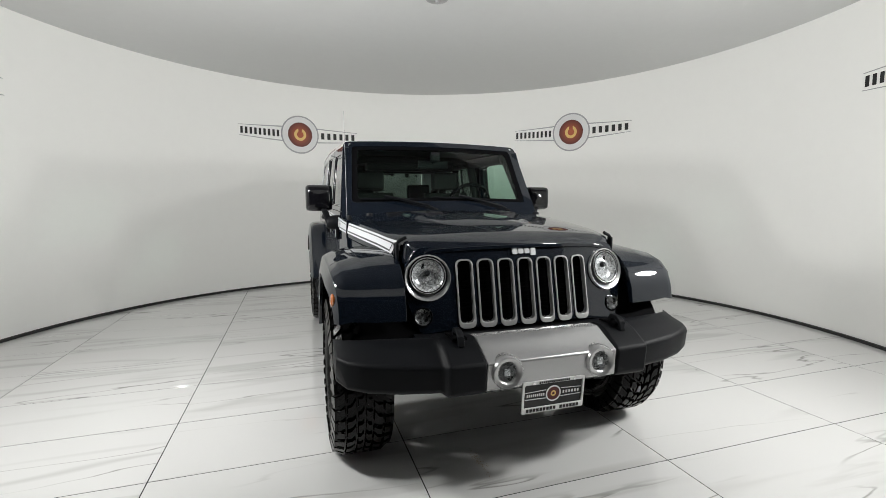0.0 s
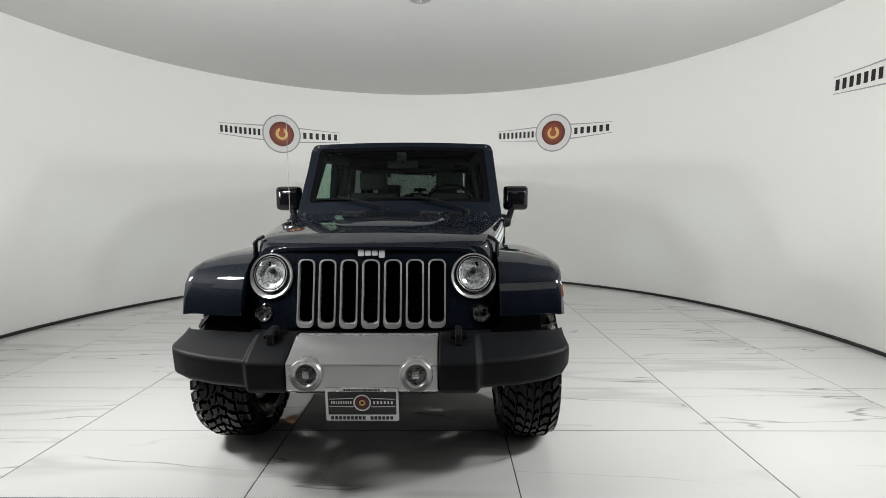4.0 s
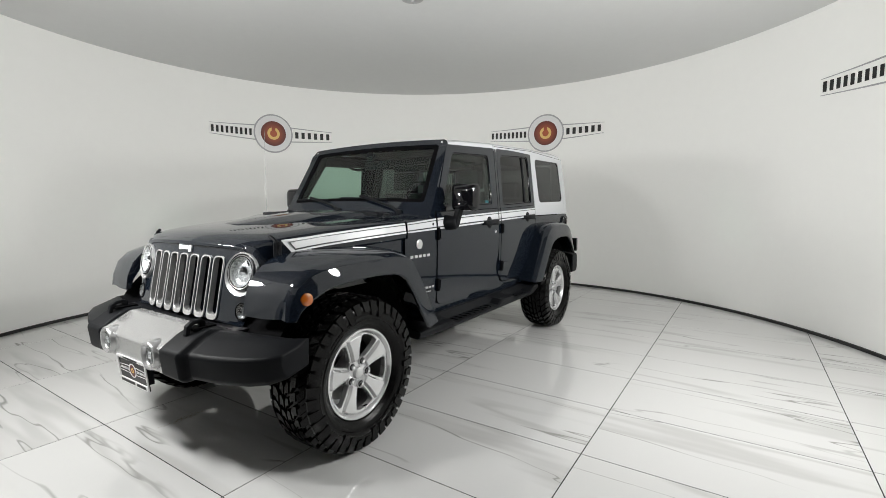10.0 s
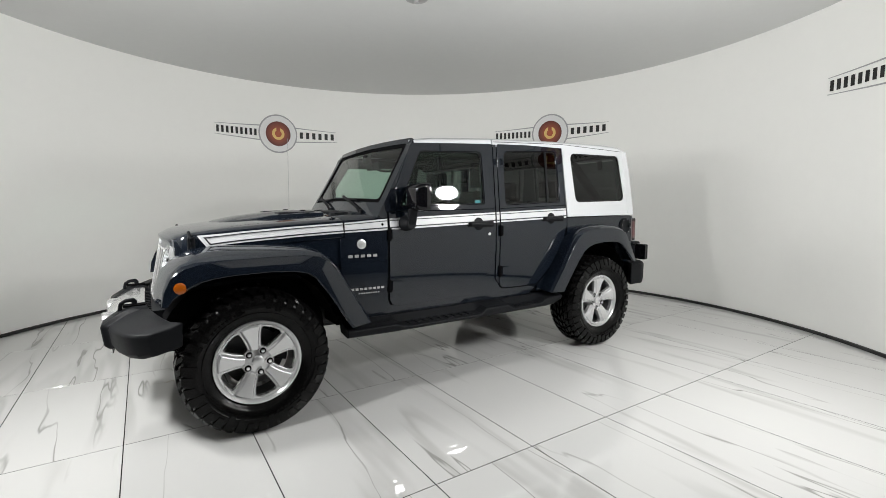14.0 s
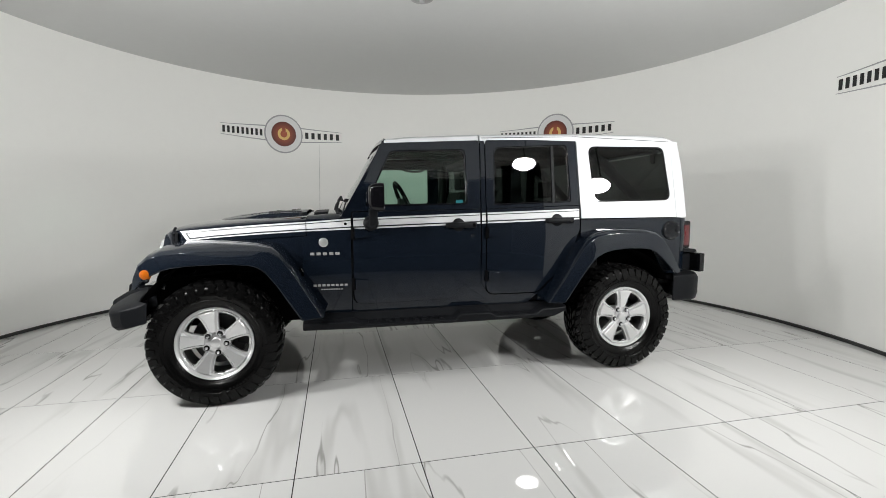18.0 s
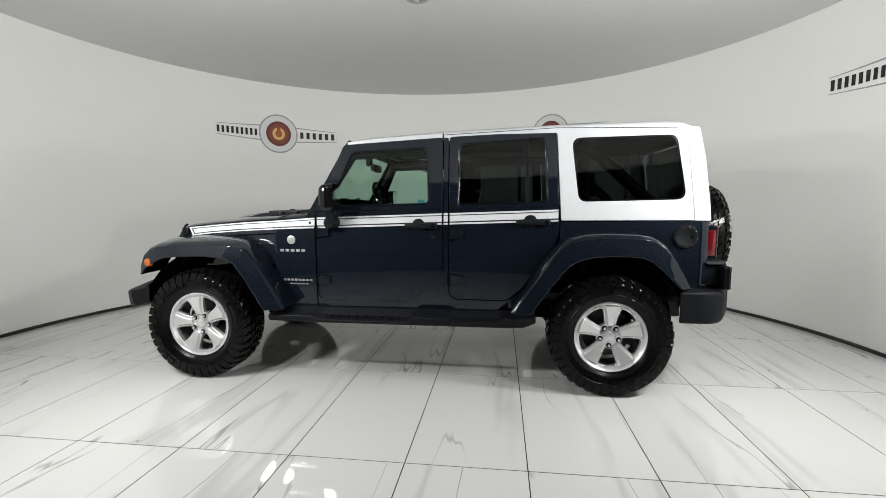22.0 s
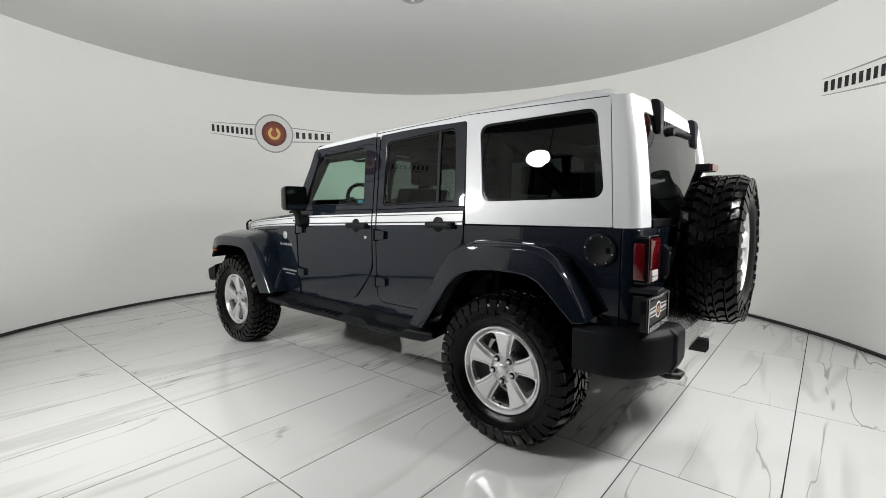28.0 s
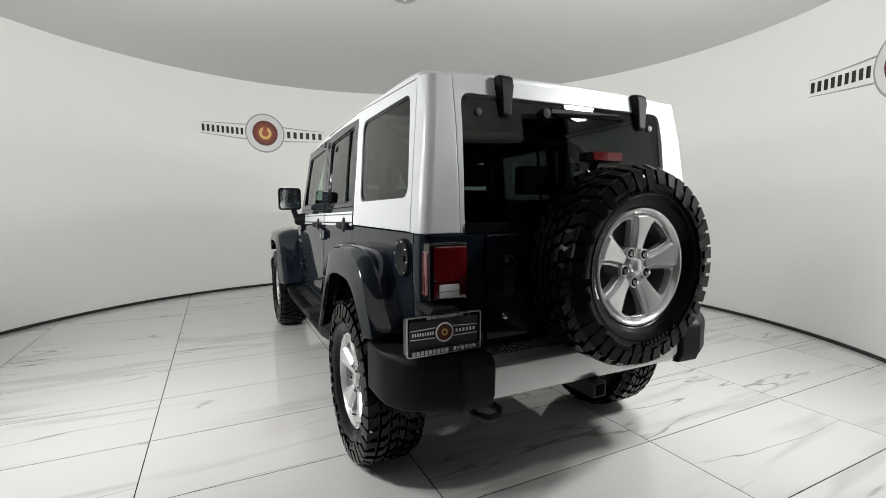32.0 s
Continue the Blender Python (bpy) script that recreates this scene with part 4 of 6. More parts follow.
def windscreen():
    base, top = Vector((0.705, 0, 1.215)), Vector((0.382, 0, 1.770))
    run = (top - base)
    up = run.normalized()
    nrm = Vector((up.z, 0, -up.x))
    L = run.length

    def on(lift):
        return lambda u, v, d: base + up * v + Vector((0, u, 0)) + nrm * (lift - d - 0.035 * (u / 0.75) ** 2)
    out = rounded([(-0.752, 0, 0.02), (-0.698, L, 0.05), (0.698, L, 0.05), (0.752, 0, 0.02)], 0.03, 5)
    inn = [(-0.672, 0.115, 0.03), (-0.640, L - 0.045, 0.035), (0.640, L - 0.045, 0.035), (0.672, 0.115, 0.03)]
    cuts = (-0.5, -0.25, 0, 0.25, 0.5)
    w = part("windscreen_frame", sheet([out, rounded(inn, 0.03, 5)], on(0), 0.06, ucuts=cuts), M_PAINT, car, "navy windscreen frame", bevel=0.010, seg=3)
    inn2 = [(u * 0.94, v + (0.03 if v < 0.3 else -0.025), r) for u, v, r in inn]
    part("windscreen_seal", sheet([rounded(inn, 0.03, 5), rounded(inn2, 0.03, 5)], on(-0.006), 0.012, ucuts=cuts), M_SEAM, w)
    g = part("windscreen_glass", sheet([rounded(inn2, 0.03, 5)], on(-0.010), 0.0, ucuts=cuts), M_GLASS, w, "clear windscreen glass")
    # wipers
    for y0, y1, py in ((-0.62, -0.24, -0.28), (-0.10, 0.36, 0.30)):
        wp = part("wiper", tube([on(0.015)(y0, 0.135, 0), on(0.018)((y0 + y1) / 2, 0.128, 0), on(0.015)(y1, 0.120, 0)], 0.007, 6), M_PLASTIC, w, "black wiper blade")
        part("wiper_arm", tube([on(0.03)((y0 + y1) / 2 - 0.02, 0.140, 0), on(0.035)((y0 + y1) / 2 + 0.12, 0.105, 0), on(0.03)(py + 0.14, 0.055, 0), on(0.02)(py + 0.20, 0.025, 0)], 0.010, 8), M_PLASTIC, wp)
        part("wiper_pivot", lathe([(0, 0.03), (0.016, 0.028), (0.02, 0.0)], Matrix.Translation(on(0.0)(py + 0.20, 0.02, 0)), 14), M_PLASTIC, wp)
    for s in (-1, 1):
        part("frame_bolt", lathe([(0, 0.006), (0.008, 0.005), (0.010, 0)], Matrix.Translation(on(0.0)(s * 0.655, L - 0.028, 0)) @ Euler((0, radians(60), 0)).to_matrix().to_4x4(), 10), M_CHROME, w)
    # interior mirror
    m = part("rear_view_mirror", loft([[(0.33 + dx, y, 1.60 + dz) for dx, dz in ((0, -0.03), (0.03, -0.03), (0.03, 0.03), (0, 0.03))] for y in (-0.12, -0.115, 0.115, 0.12)]), M_PLASTIC, w, "black interior mirror", bevel=0.008)
    part("mirror_stem", tube([(0.36, 0, 1.61), (0.42, 0, 1.66)], 0.012), M_PLASTIC, m)
    part("sensor_box", boxed(0.385, 0.43, -0.035, 0.035, 1.62, 1.69), M_PLASTIC, m, bevel=0.008)


def roof_z(x):
    return lerp(x, [(-2.0, 1.806), (-1.93, 1.832), (-1.80, 1.842), (-1.117, 1.832), (-0.336, 1.804), (0.20, 1.770), (0.36, 1.748), (0.39, 1.74)])


def roof_low(x):
    return lerp(x, [(-1.97, 1.775), (-1.117, 1.792), (-0.336, 1.760), (0.36, 1.722)])


def hard_top():
    top = part("hard_top", boxed(-1.95, 0.30, -0.60, 0.60, 1.735, 1.745), M_GREYTRIM, car, "white removable hard top")

    def roof(name, xs, y0, y1):
        rings = []
        for x in xs:
            z, lo = roof_z(x), roof_low(x)
            w = side_y(min(x, 0.5), 1.76) - 0.002
            k = lerp(x, [(-0.4, 1.0), (0.36, 0.25)])
            half = [(w, lo), (w - 0.004, lo + (z - lo) * 0.55), (w - 0.018, z - 0.012), (w - 0.045, z - 0.002), (0.50, z + 0.010 * k), (0.30, z + 0.018 * k), (0.0, z + 0.022 * k)]
            full = [(y, q) for y, q in half] + [(-y, q) for y, q in half[-2::-1]]
            sel = [(y, q) for y, q in full if y0 - 1e-6 <= y <= y1 + 1e-6]
            ease = lerp(x, [(-2.042, 1.0), (-2.03, 0.55), (-2.00, 0.18), (-1.965, 0.0)])
            sel = [(y * (1 - 0.035 * ease), q - 0.016 * ease) for y, q in sel]
            rings.append([Vector((x, y, q)) for y, q in sel] + [Vector((x, y, q - 0.03)) for y, q in sel[::-1]])
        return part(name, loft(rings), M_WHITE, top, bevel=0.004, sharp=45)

    roof("roof_panel", [0.362, 0.33, 0.20, 0.0, -0.2, -0.330], 0.0, 0.8)
    roof("roof_panel", [0.362, 0.33, 0.20, 0.0, -0.2, -0.330], -0.8, 0.0)
    roof("roof_rear", [-0.342, -0.6, -0.9, -1.117, -1.4, -1.7, -1.85, -1.93, -1.965, -2.00, -2.03, -2.042], -0.8, 0.8)
    for s in (-1, 1):
        win = [(-1.266, 1.302, 0.06), (-1.216, 1.734, 0.06), (-1.894, 1.744, 0.06), (-1.958, 1.316, 0.06)]
        out = [(-1.152, 1.176, 0.004), (-1.120, 1.792, 0.004), (-1.955, 1.790, 0.004), (-2.005, 1.180, 0.004)]
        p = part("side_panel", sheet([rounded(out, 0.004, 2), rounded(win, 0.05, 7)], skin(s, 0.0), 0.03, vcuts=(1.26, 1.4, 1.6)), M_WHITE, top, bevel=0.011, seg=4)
        cx, cz = -1.584, 1.499
        inner = [(q[0] + (cx - q[0]) * 0.03, q[1] + (cz - q[1]) * 0.05, q[2]) for q in win]
        part("quarter_seal", sheet([rounded(win, 0.05, 7), rounded(inner, 0.05, 7)], skin(s, -0.006), 0.012), M_GLOSSBLACK, p)
        part("quarter_window", sheet([rounded(inner, 0.05, 7)], glazed(s, -0.006), 0.0, vcuts=ZG), M_TINT, p, "dark privacy side glass")
        # rounded rear corner post
        rings = []
        for z in (1.176, 1.30, 1.45, 1.60, 1.72, 1.792):
            xs = -2.008 + (z - 1.18) * 0.083
            xr = rear_x(z)
            yy = side_y(-1.9, z)
            c = 0.045
            arc = [Vector((xs, s * yy, z))] + [Vector((xr + c - c * math.sin(a), s * (yy - c + c * math.cos(a)), z)) for a in steps(0, math.pi / 2, 7)] + [Vector((xr, s * 0.592, z))]
            rings.append(arc + [Vector((xr + 0.035, s * 0.592, z)), Vector((xs, s * (yy - 0.035), z))])
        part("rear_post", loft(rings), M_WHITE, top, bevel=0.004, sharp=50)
        # joint between the roof skin and the sides, its shadow line painted grey
        line = [(x, roof_low(x) + 0.010) for x in (-0.35, -0.6, -0.9, -1.117, -1.4, -1.7, -1.95)]
        part("roof_joint", sheet([line + [(x, z + 0.0045) for x, z in line[::-1]]], skin(s, 0.0005), 0.004), M_GREYTRIM, top, "fine grey strip for the joint shadow")
    # frame round the rear glass
    on = lambda lift: (lambda u, v, d: Vector((rear_x(v) - lift + d, u, v)))
    out = [(-0.592, 1.176), (-0.592, 1.794), (0.592, 1.794), (0.592, 1.176)]
    inn = [(-0.572, 1.205, 0.03), (-0.560, 1.728, 0.05), (0.560, 1.728, 0.05), (0.572, 1.205, 0.03)]
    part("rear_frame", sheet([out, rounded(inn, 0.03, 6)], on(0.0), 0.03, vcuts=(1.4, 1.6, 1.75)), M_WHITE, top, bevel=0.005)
    g = part("rear_glass", sheet([rounded([(-0.566, 1.195, 0.03), (-0.554, 1.722, 0.05), (0.554, 1.722, 0.05), (0.566, 1.195, 0.03)], 0.03, 6)], lambda u, v, d: Vector((hatch_x(u, v), u, v)), 0.0, ucuts=steps(-0.5, 0.5, 20), vcuts=ZG[:-1]), M_TINT, car, "dark tinted rear glass hatch")
    part("glass_sill", sheet([[(-0.57, 1.175), (0.57, 1.175), (0.57, 1.215), (-0.57, 1.215)]], on(0.010), 0.02), M_SEAM, g, bevel=0.003)
    for s in (-1, 1):
        y = 0.36 if s > 0 else -0.415
        hg = part("glass_hinge", loft([[(min(rear_x(z), hatch_x(y, z)) - t, y + dy, z) for t, dy in ((-0.012, -w), (o, -w * 0.82), (o, w * 0.82), (-0.012, w))] for z, w, o in ((1.640, 0.016, 0.008), (1.652, 0.026, 0.020), (1.70, 0.030, 0.026), (1.765, 0.038, 0.034), (1.800, 0.038, 0.030), (1.812, 0.034, 0.012))]), M_PLASTIC, g, "black glass hinge", bevel=0.006)
        part("hinge_pad", boxed(hatch_x(y, 1.67) - 0.010, hatch_x(y, 1.67) + 0.01, y - 0.020, y + 0.020, 1.652, 1.690), M_SEAM, hg)
        part("glass_bolt", lathe([(0, 0.012), (0.014, 0.010), (0.017, 0)], Matrix.Translation((hatch_x(0.485, 1.66) - 0.001, 0.485 * s, 1.655)) @ Euler((0, radians(-90), 0)).to_matrix().to_4x4(), 14), M_DARKMETAL, g)
    wp = part("rear_wiper", loft([[(hatch_x(y, 1.68) - t, y, 1.685 + dz + (0.1 - y) * 0.03) for t, dz in ((0.006, -w), (0.020, -w), (0.020, w), (0.006, w))] for y, w in ((0.14, 0.013), (0.05, 0.011), (-0.1, 0.008), (-0.27, 0.005))]), M_PLASTIC, g, "black rear wiper", bevel=0.006)
    part("wiper_hub", lathe([(0, 0.026), (0.020, 0.023), (0.025, 0.0)], Matrix.Translation((hatch_x(0.165, 1.672) - 0.002, 0.165, 1.672)) @ Euler((0, radians(-90), 0)).to_matrix().to_4x4(), 20), M_PLASTIC, wp)
    part("wiper_blade", tube([(hatch_x(0.10, 1.672) - 0.008, 0.10, 1.672), (hatch_x(-0.30, 1.684) - 0.008, -0.30, 1.684)], 0.006, 6), M_SEAM, wp)


def hatch_x(y, z):
    """The bowed rear glass."""
    return -2.099 + 0.1115 * (z - 1.5) + 0.019 * (z - 1.5) ** 2 + 0.0586 * y * y


def rear_x(z):
    return lerp(z, [(1.17, -2.122), (1.30, -2.116), (1.60, -2.084), (1.80, -2.046), (1.82, -2.036)])


def rear_end():
    gate = part("tailgate", sheet([rounded([(-0.70, 0.72), (-0.70, 1.168), (0.476, 1.168), (0.476, 0.72)], 0.02, 4)], lambda u, v, d: Vector((-2.130 + d, u, v)), 0.03, vcuts=(0.9, 1.1)), M_PAINT, car, "navy side-hinged tailgate", bevel=0.005)
    h = part("tailgate_handle", loft([[(-2.130 - t, 0.385 + dy, z) for t, dy in ((0, -w), (o, -w * 0.7), (o, w * 0.7), (0, w))] for z, w, o in ((0.915, 0.028, 0.01), (0.93, 0.034, 0.03), (1.06, 0.036, 0.034), (1.085, 0.028, 0.01))]), M_PLASTIC, gate, "black tailgate handle", bevel=0.006)
    part("handle_button", lathe([(0, 0.01), (0.018, 0.008), (0.022, 0)], Matrix.Translation((-2.163, 0.385, 1.055)) @ Euler((0, radians(-90), 0)).to_matrix().to_4x4(), 18), M_GLOSSBLACK, h)
    part("gate_lock", lathe([(0, 0.006), (0.013, 0.005), (0.016, 0)], Matrix.Translation((-2.130, 0.385, 0.828)) @ Euler((0, radians(-90), 0)).to_matrix().to_4x4(), 16), M_CHROME, gate)
    for z in (1.05, 0.80):
        part("gate_hinge", boxed(-2.165, -2.12, -0.74, -0.55, z - 0.04, z + 0.04), M_PAINT, gate, bevel=0.008)
    for s in (-1, 1):
        y0, y1 = (0.578, 0.742)
        t = part("tail_lamp", loft([[(x, s * y, z) for y, z in rounded([(y0 + k, 0.920 + k), (y1 - k, 0.920 + k), (y1 - k, 1.146 - k), (y0 + k, 1.146 - k)], 0.015, 3)] for x, k in ((-2.07, 0), (-2.156, 0), (-2.164, 0.006))]), M_GLOSSBLACK, car, "red rear lamp in black bezel", bevel=0.004)
        i0, i1 = y0 + 0.010, y1 - 0.014
        part("red_lens", loft([[(x, s * y, z) for y, z in rounded([(i0 + k, 0.998), (i1 - k, 0.998), (i1 - k, 1.132 - k), (i0 + k, 1.132 - k)], 0.012, 3)] for x, k in ((-2.15, 0), (-2.168, 0.0), (-2.172, 0.006))]), M_RED, t, "red lamp lens")
        part("red_lens_low", loft([[(x, s * y, z) for y, z in rounded([(i0 + k, 0.930 + k), (i1 - k, 0.930 + k), (i1 - k, 0.995), (i0 + k, 0.995)], 0.010, 3)] for x, k in ((-2.15, 0), (-2.167, 0.0), (-2.170, 0.006))]), M_RED, t)
        part("side_lens", loft([[(x, s * y, z) for x, z in rounded([(-2.094 - k, 0.944 + k), (-2.148 + k, 0.944 + k), (-2.148 + k, 1.112 - k), (-2.094 - k, 1.112 - k)], 0.006, 3)] for y, k in ((y1 - 0.02, 0), (y1 + 0.002, 0), (y1 + 0.004, 0.003))]), M_RED, t, "red side lens")
        part("reverse_lens", boxed(-2.174, -2.15, s * (i0 + 0.034), s * (i1 - 0.022), 0.936, 0.988), M_CLEAR, t, "clear reversing lens", bevel=0.004)
        part("lens_rib", boxed(-2.176, -2.15, s * (i0 + 0.034), s * (i1 - 0.022), 0.960, 0.963), M_SILVER, t)
    # plate box under the lamp on the left side
    pb = part("plate_box", loft([[(x, y, z) for y, z in rounded([(0.552, 0.735), (0.852, 0.735), (0.852, 0.878), (0.552, 0.888)], 0.01, 3)] for x in (-2.168, -2.196)]), M_GLOSSBLACK, car, "black number plate holder", bevel=0.006)
    part("plate_mount", boxed(-2.175, -2.09, 0.585, 0.742, 0.745, 0.875), M_PLASTIC, pb, bevel=0.006)
    part("plate_light", loft([[(x, y, z) for y, z in ((0.64, 0.888), (0.77, 0.888), (0.75, 0.912), (0.66, 0.912))] for x in (-2.09, -2.215)]), M_PLASTIC, pb, bevel=0.006)
    dealer_plate(pb, lambda u, v, d: Vector((-2.200 + d, 0.701 - u, 0.811 + v)), True)
    # bumper: silver middle, black ends
    sec = lambda xr, xf, zb, zt: [(xf, zt), (xr + 0.03, zt), (xr, zt - 0.03), (xr, zb + 0.05), (xr + 0.02, zb), (xf, zb)]
    b = part("rear_bumper", loft([[(x, y, z) for x, z in sec(-2.262, -2.05, 0.532, 0.705)] for y in (-0.522, 0.522)]), M_SILVER, car, "silver middle of the rear bumper", bevel=0.008)
    for s in (-1, 1):
        st = [(0.524, -2.282, -2.05, 0.522, 0.728), (0.66, -2.280, -2.05, 0.518, 0.730), (0.675, -2.262, -2.04, 0.516, 0.728), (0.78, -2.215, -2.0, 0.515, 0.727), (0.845, -2.165, -1.93, 0.515, 0.726), (0.890, -2.09, -1.890, 0.518, 0.724), (0.905, -2.02, -1.885, 0.530, 0.720)]
        part("bumper_end", loft([[(x, s * y, z) for x, z in sec(xr, xf, zb, zt)] for y, xr, xf, zb, zt in st]), M_PLASTIC, b, "black plastic bumper end", bevel=0.010, seg=3)
    part("hitch_receiver", loft([[(x, y, z) for y, z in ((-0.036, 0.462), (0.036, 0.462), (0.036, 0.53), (-0.036, 0.53))] for x in (-2.0, -2.285)], caps=True), M_DARKMETAL, b, "black square tow hitch", bevel=0.004)
    part("hitch_bore", boxed(-2.287, -2.275, -0.024, 0.024, 0.472, 0.520), M_SEAM, b)
    part("tow_hook", tube([(-2.12, 0.56, 0.49), (-2.22, 0.58, 0.478), (-2.265, 0.55, 0.475), (-2.265, 0.50, 0.475), (-2.22, 0.47, 0.478), (-2.12, 0.49, 0.49)], 0.016, 10), M_DARKMETAL, b, "dark steel tow hook")
    # spare wheel and its carrier, third brake lamp
    spare = copy_thing(WHEEL, Matrix.Translation((-2.312, -0.070, 1.036)) @ Euler((0, 0, radians(90))).to_matrix().to_4x4() @ Euler((0, radians(-6), 0)).to_matrix().to_4x4())
    spare.name = "spare_wheel"
    spare.parent = car
    tagged(spare, "spare alloy wheel with muddy-terrain tyre on the tailgate")
    part("spare_carrier", lathe([(0.16, -0.02), (0.15, 0.05), (0.09, 0.14), (0, 0.14)], Matrix.Translation((-2.12, -0.035, 1.03)) @ Euler((0, radians(-90), 0)).to_matrix().to_4x4(), 24), M_DARKMETAL, gate)
    bl = part("brake_lamp", loft([[(x, -0.02 + y, z) for y, z in rounded([(-0.085, 1.462), (0.085, 1.462), (0.085, 1.502), (-0.085, 1.502)], 0.008, 3)] for x in (-2.19, -2.262)]), M_PLASTIC, gate, "third brake lamp above the spare wheel", bevel=0.004)
    part("brake_lens", loft([[(x, -0.02 + y, z) for y, z in rounded([(-0.078, 1.466), (0.078, 1.466), (0.078, 1.499), (-0.078, 1.499)], 0.006, 3)] for x in (-2.26, -2.272)]), M_RED, bl, "red lens")
    part("lamp_stalk", tube([(-2.20, -0.02, 1.49), (-2.17, -0.02, 1.40), (-2.17, -0.02, 1.15)], 0.022, 8), M_PLASTIC, bl)


def dealer_plate(parent, m, rear):
    w, h = 0.153, 0.074
    lift = lambda k: (lambda u, v, d: m(u, v, d - k))
    p = part("dealer_plate", sheet([rounded([(-w, -h), (w, -h), (w, h), (-w, h)], 0.008, 3)], lift(0.0), 0.004), M_BAR, parent, "dark dealer plate with round red emblem")
    part("plate_frame", sheet([rounded([(-w, -h), (w, -h), (w, h), (-w, h)], 0.008, 3), rounded([(-w + 0.010, -h + 0.026), (w - 0.010, -h + 0.026), (w - 0.010, h - 0.016), (-w + 0.010, h - 0.016)], 0.006, 3)], lift(0.006), 0.006), M_GLOSSBLACK if rear else M_LOGOWHITE, p, "black plate frame" if rear else "white plate frame", bevel=0.001)
    if rear:
        part("frame_edge", sheet([rounded([(-w, -h), (w, -h), (w, h), (-w, h)], 0.008, 3), rounded([(-w + 0.005, -h + 0.004), (w - 0.005, -h + 0.004), (w - 0.005, h - 0.004), (-w + 0.005, h - 0.004)], 0.006, 3)], lift(0.008), 0.003), M_ALLOY, p, "silver frame edge")
    bm = bmesh.new()
    for k in range(16):
        if k == 9:
            continue
        a = -0.132 + 0.01655 * k
        sheet([[(a, -h + 0.006), (a + 0.0125, -h + 0.006), (a + 0.0125, -h + 0.021), (a, -h + 0.021)]], lift(0.0075), 0.002, bm_in=bm)
    for k in range(15):
        a = -0.075 + 0.0102 * k
        sheet([[(a, h - 0.013), (a + 0.0075, h - 0.013), (a + 0.0075, h - 0.004), (a, h - 0.004)]], lift(0.0075), 0.002, bm_in=bm)
    tagged(part("frame_bars", bm, M_ALLOY if rear else M_BAR, p, "silver letter bars" if rear else "dark letter bars"), kind="stuff")
    ring = lambda r, n=28: [(r * math.cos(2 * math.pi * k / n), 0.006 + r * math.sin(2 * math.pi * k / n)) for k in range(n)]
    part("plate_ring", sheet([ring(0.037), ring(0.031)], lift(0.003), 0.002), M_LOGOWHITE, p)
    part("plate_disc", sheet([ring(0.031)], lift(0.002), 0.002), M_LOGORED, p, "red disc")
    part("plate_gold", sheet([ring(0.013), ring(0.007)], lift(0.0035), 0.002), M_GOLD, p, "gold ring mark")
    bm = bmesh.new()
    for s in (-1, 1):
        for z in (0.022, -0.010):
            sheet([[(s * 0.037, z - 0.001 + (0.004 if z > 0 else -0.002)), (s * 0.138, z - 0.001), (s * 0.138, z + 0.0012), (s * 0.037, z + 0.002 + (0.004 if z > 0 else -0.002))]], lift(0.003), 0.002, bm_in=bm)
        n, a, b = (9, -0.132, -0.042) if s < 0 else (6, 0.044, 0.132)
        q = (b - a) / n
        for k in range(n):
            sheet([[(a + q * (k + 0.2), 0.001), (a + q * (k + 0.7), 0.001), (a + q * (k + 0.7), 0.013), (a + q * (k + 0.2), 0.013)]], lift(0.003), 0.002, bm_in=bm)
    tagged(part("plate_bars", bm, M_LOGOWHITE, p, "pale letter bars"), kind="stuff")
    for s in (-1, 1):
        part("plate_bolt", sheet([[(s * 0.10 + 0.007 * math.cos(k), h - 0.010 + 0.005 * math.sin(k)) for k in steps(0, 5.5, 7)]], lift(0.009), 0.004), M_CHROME, p)


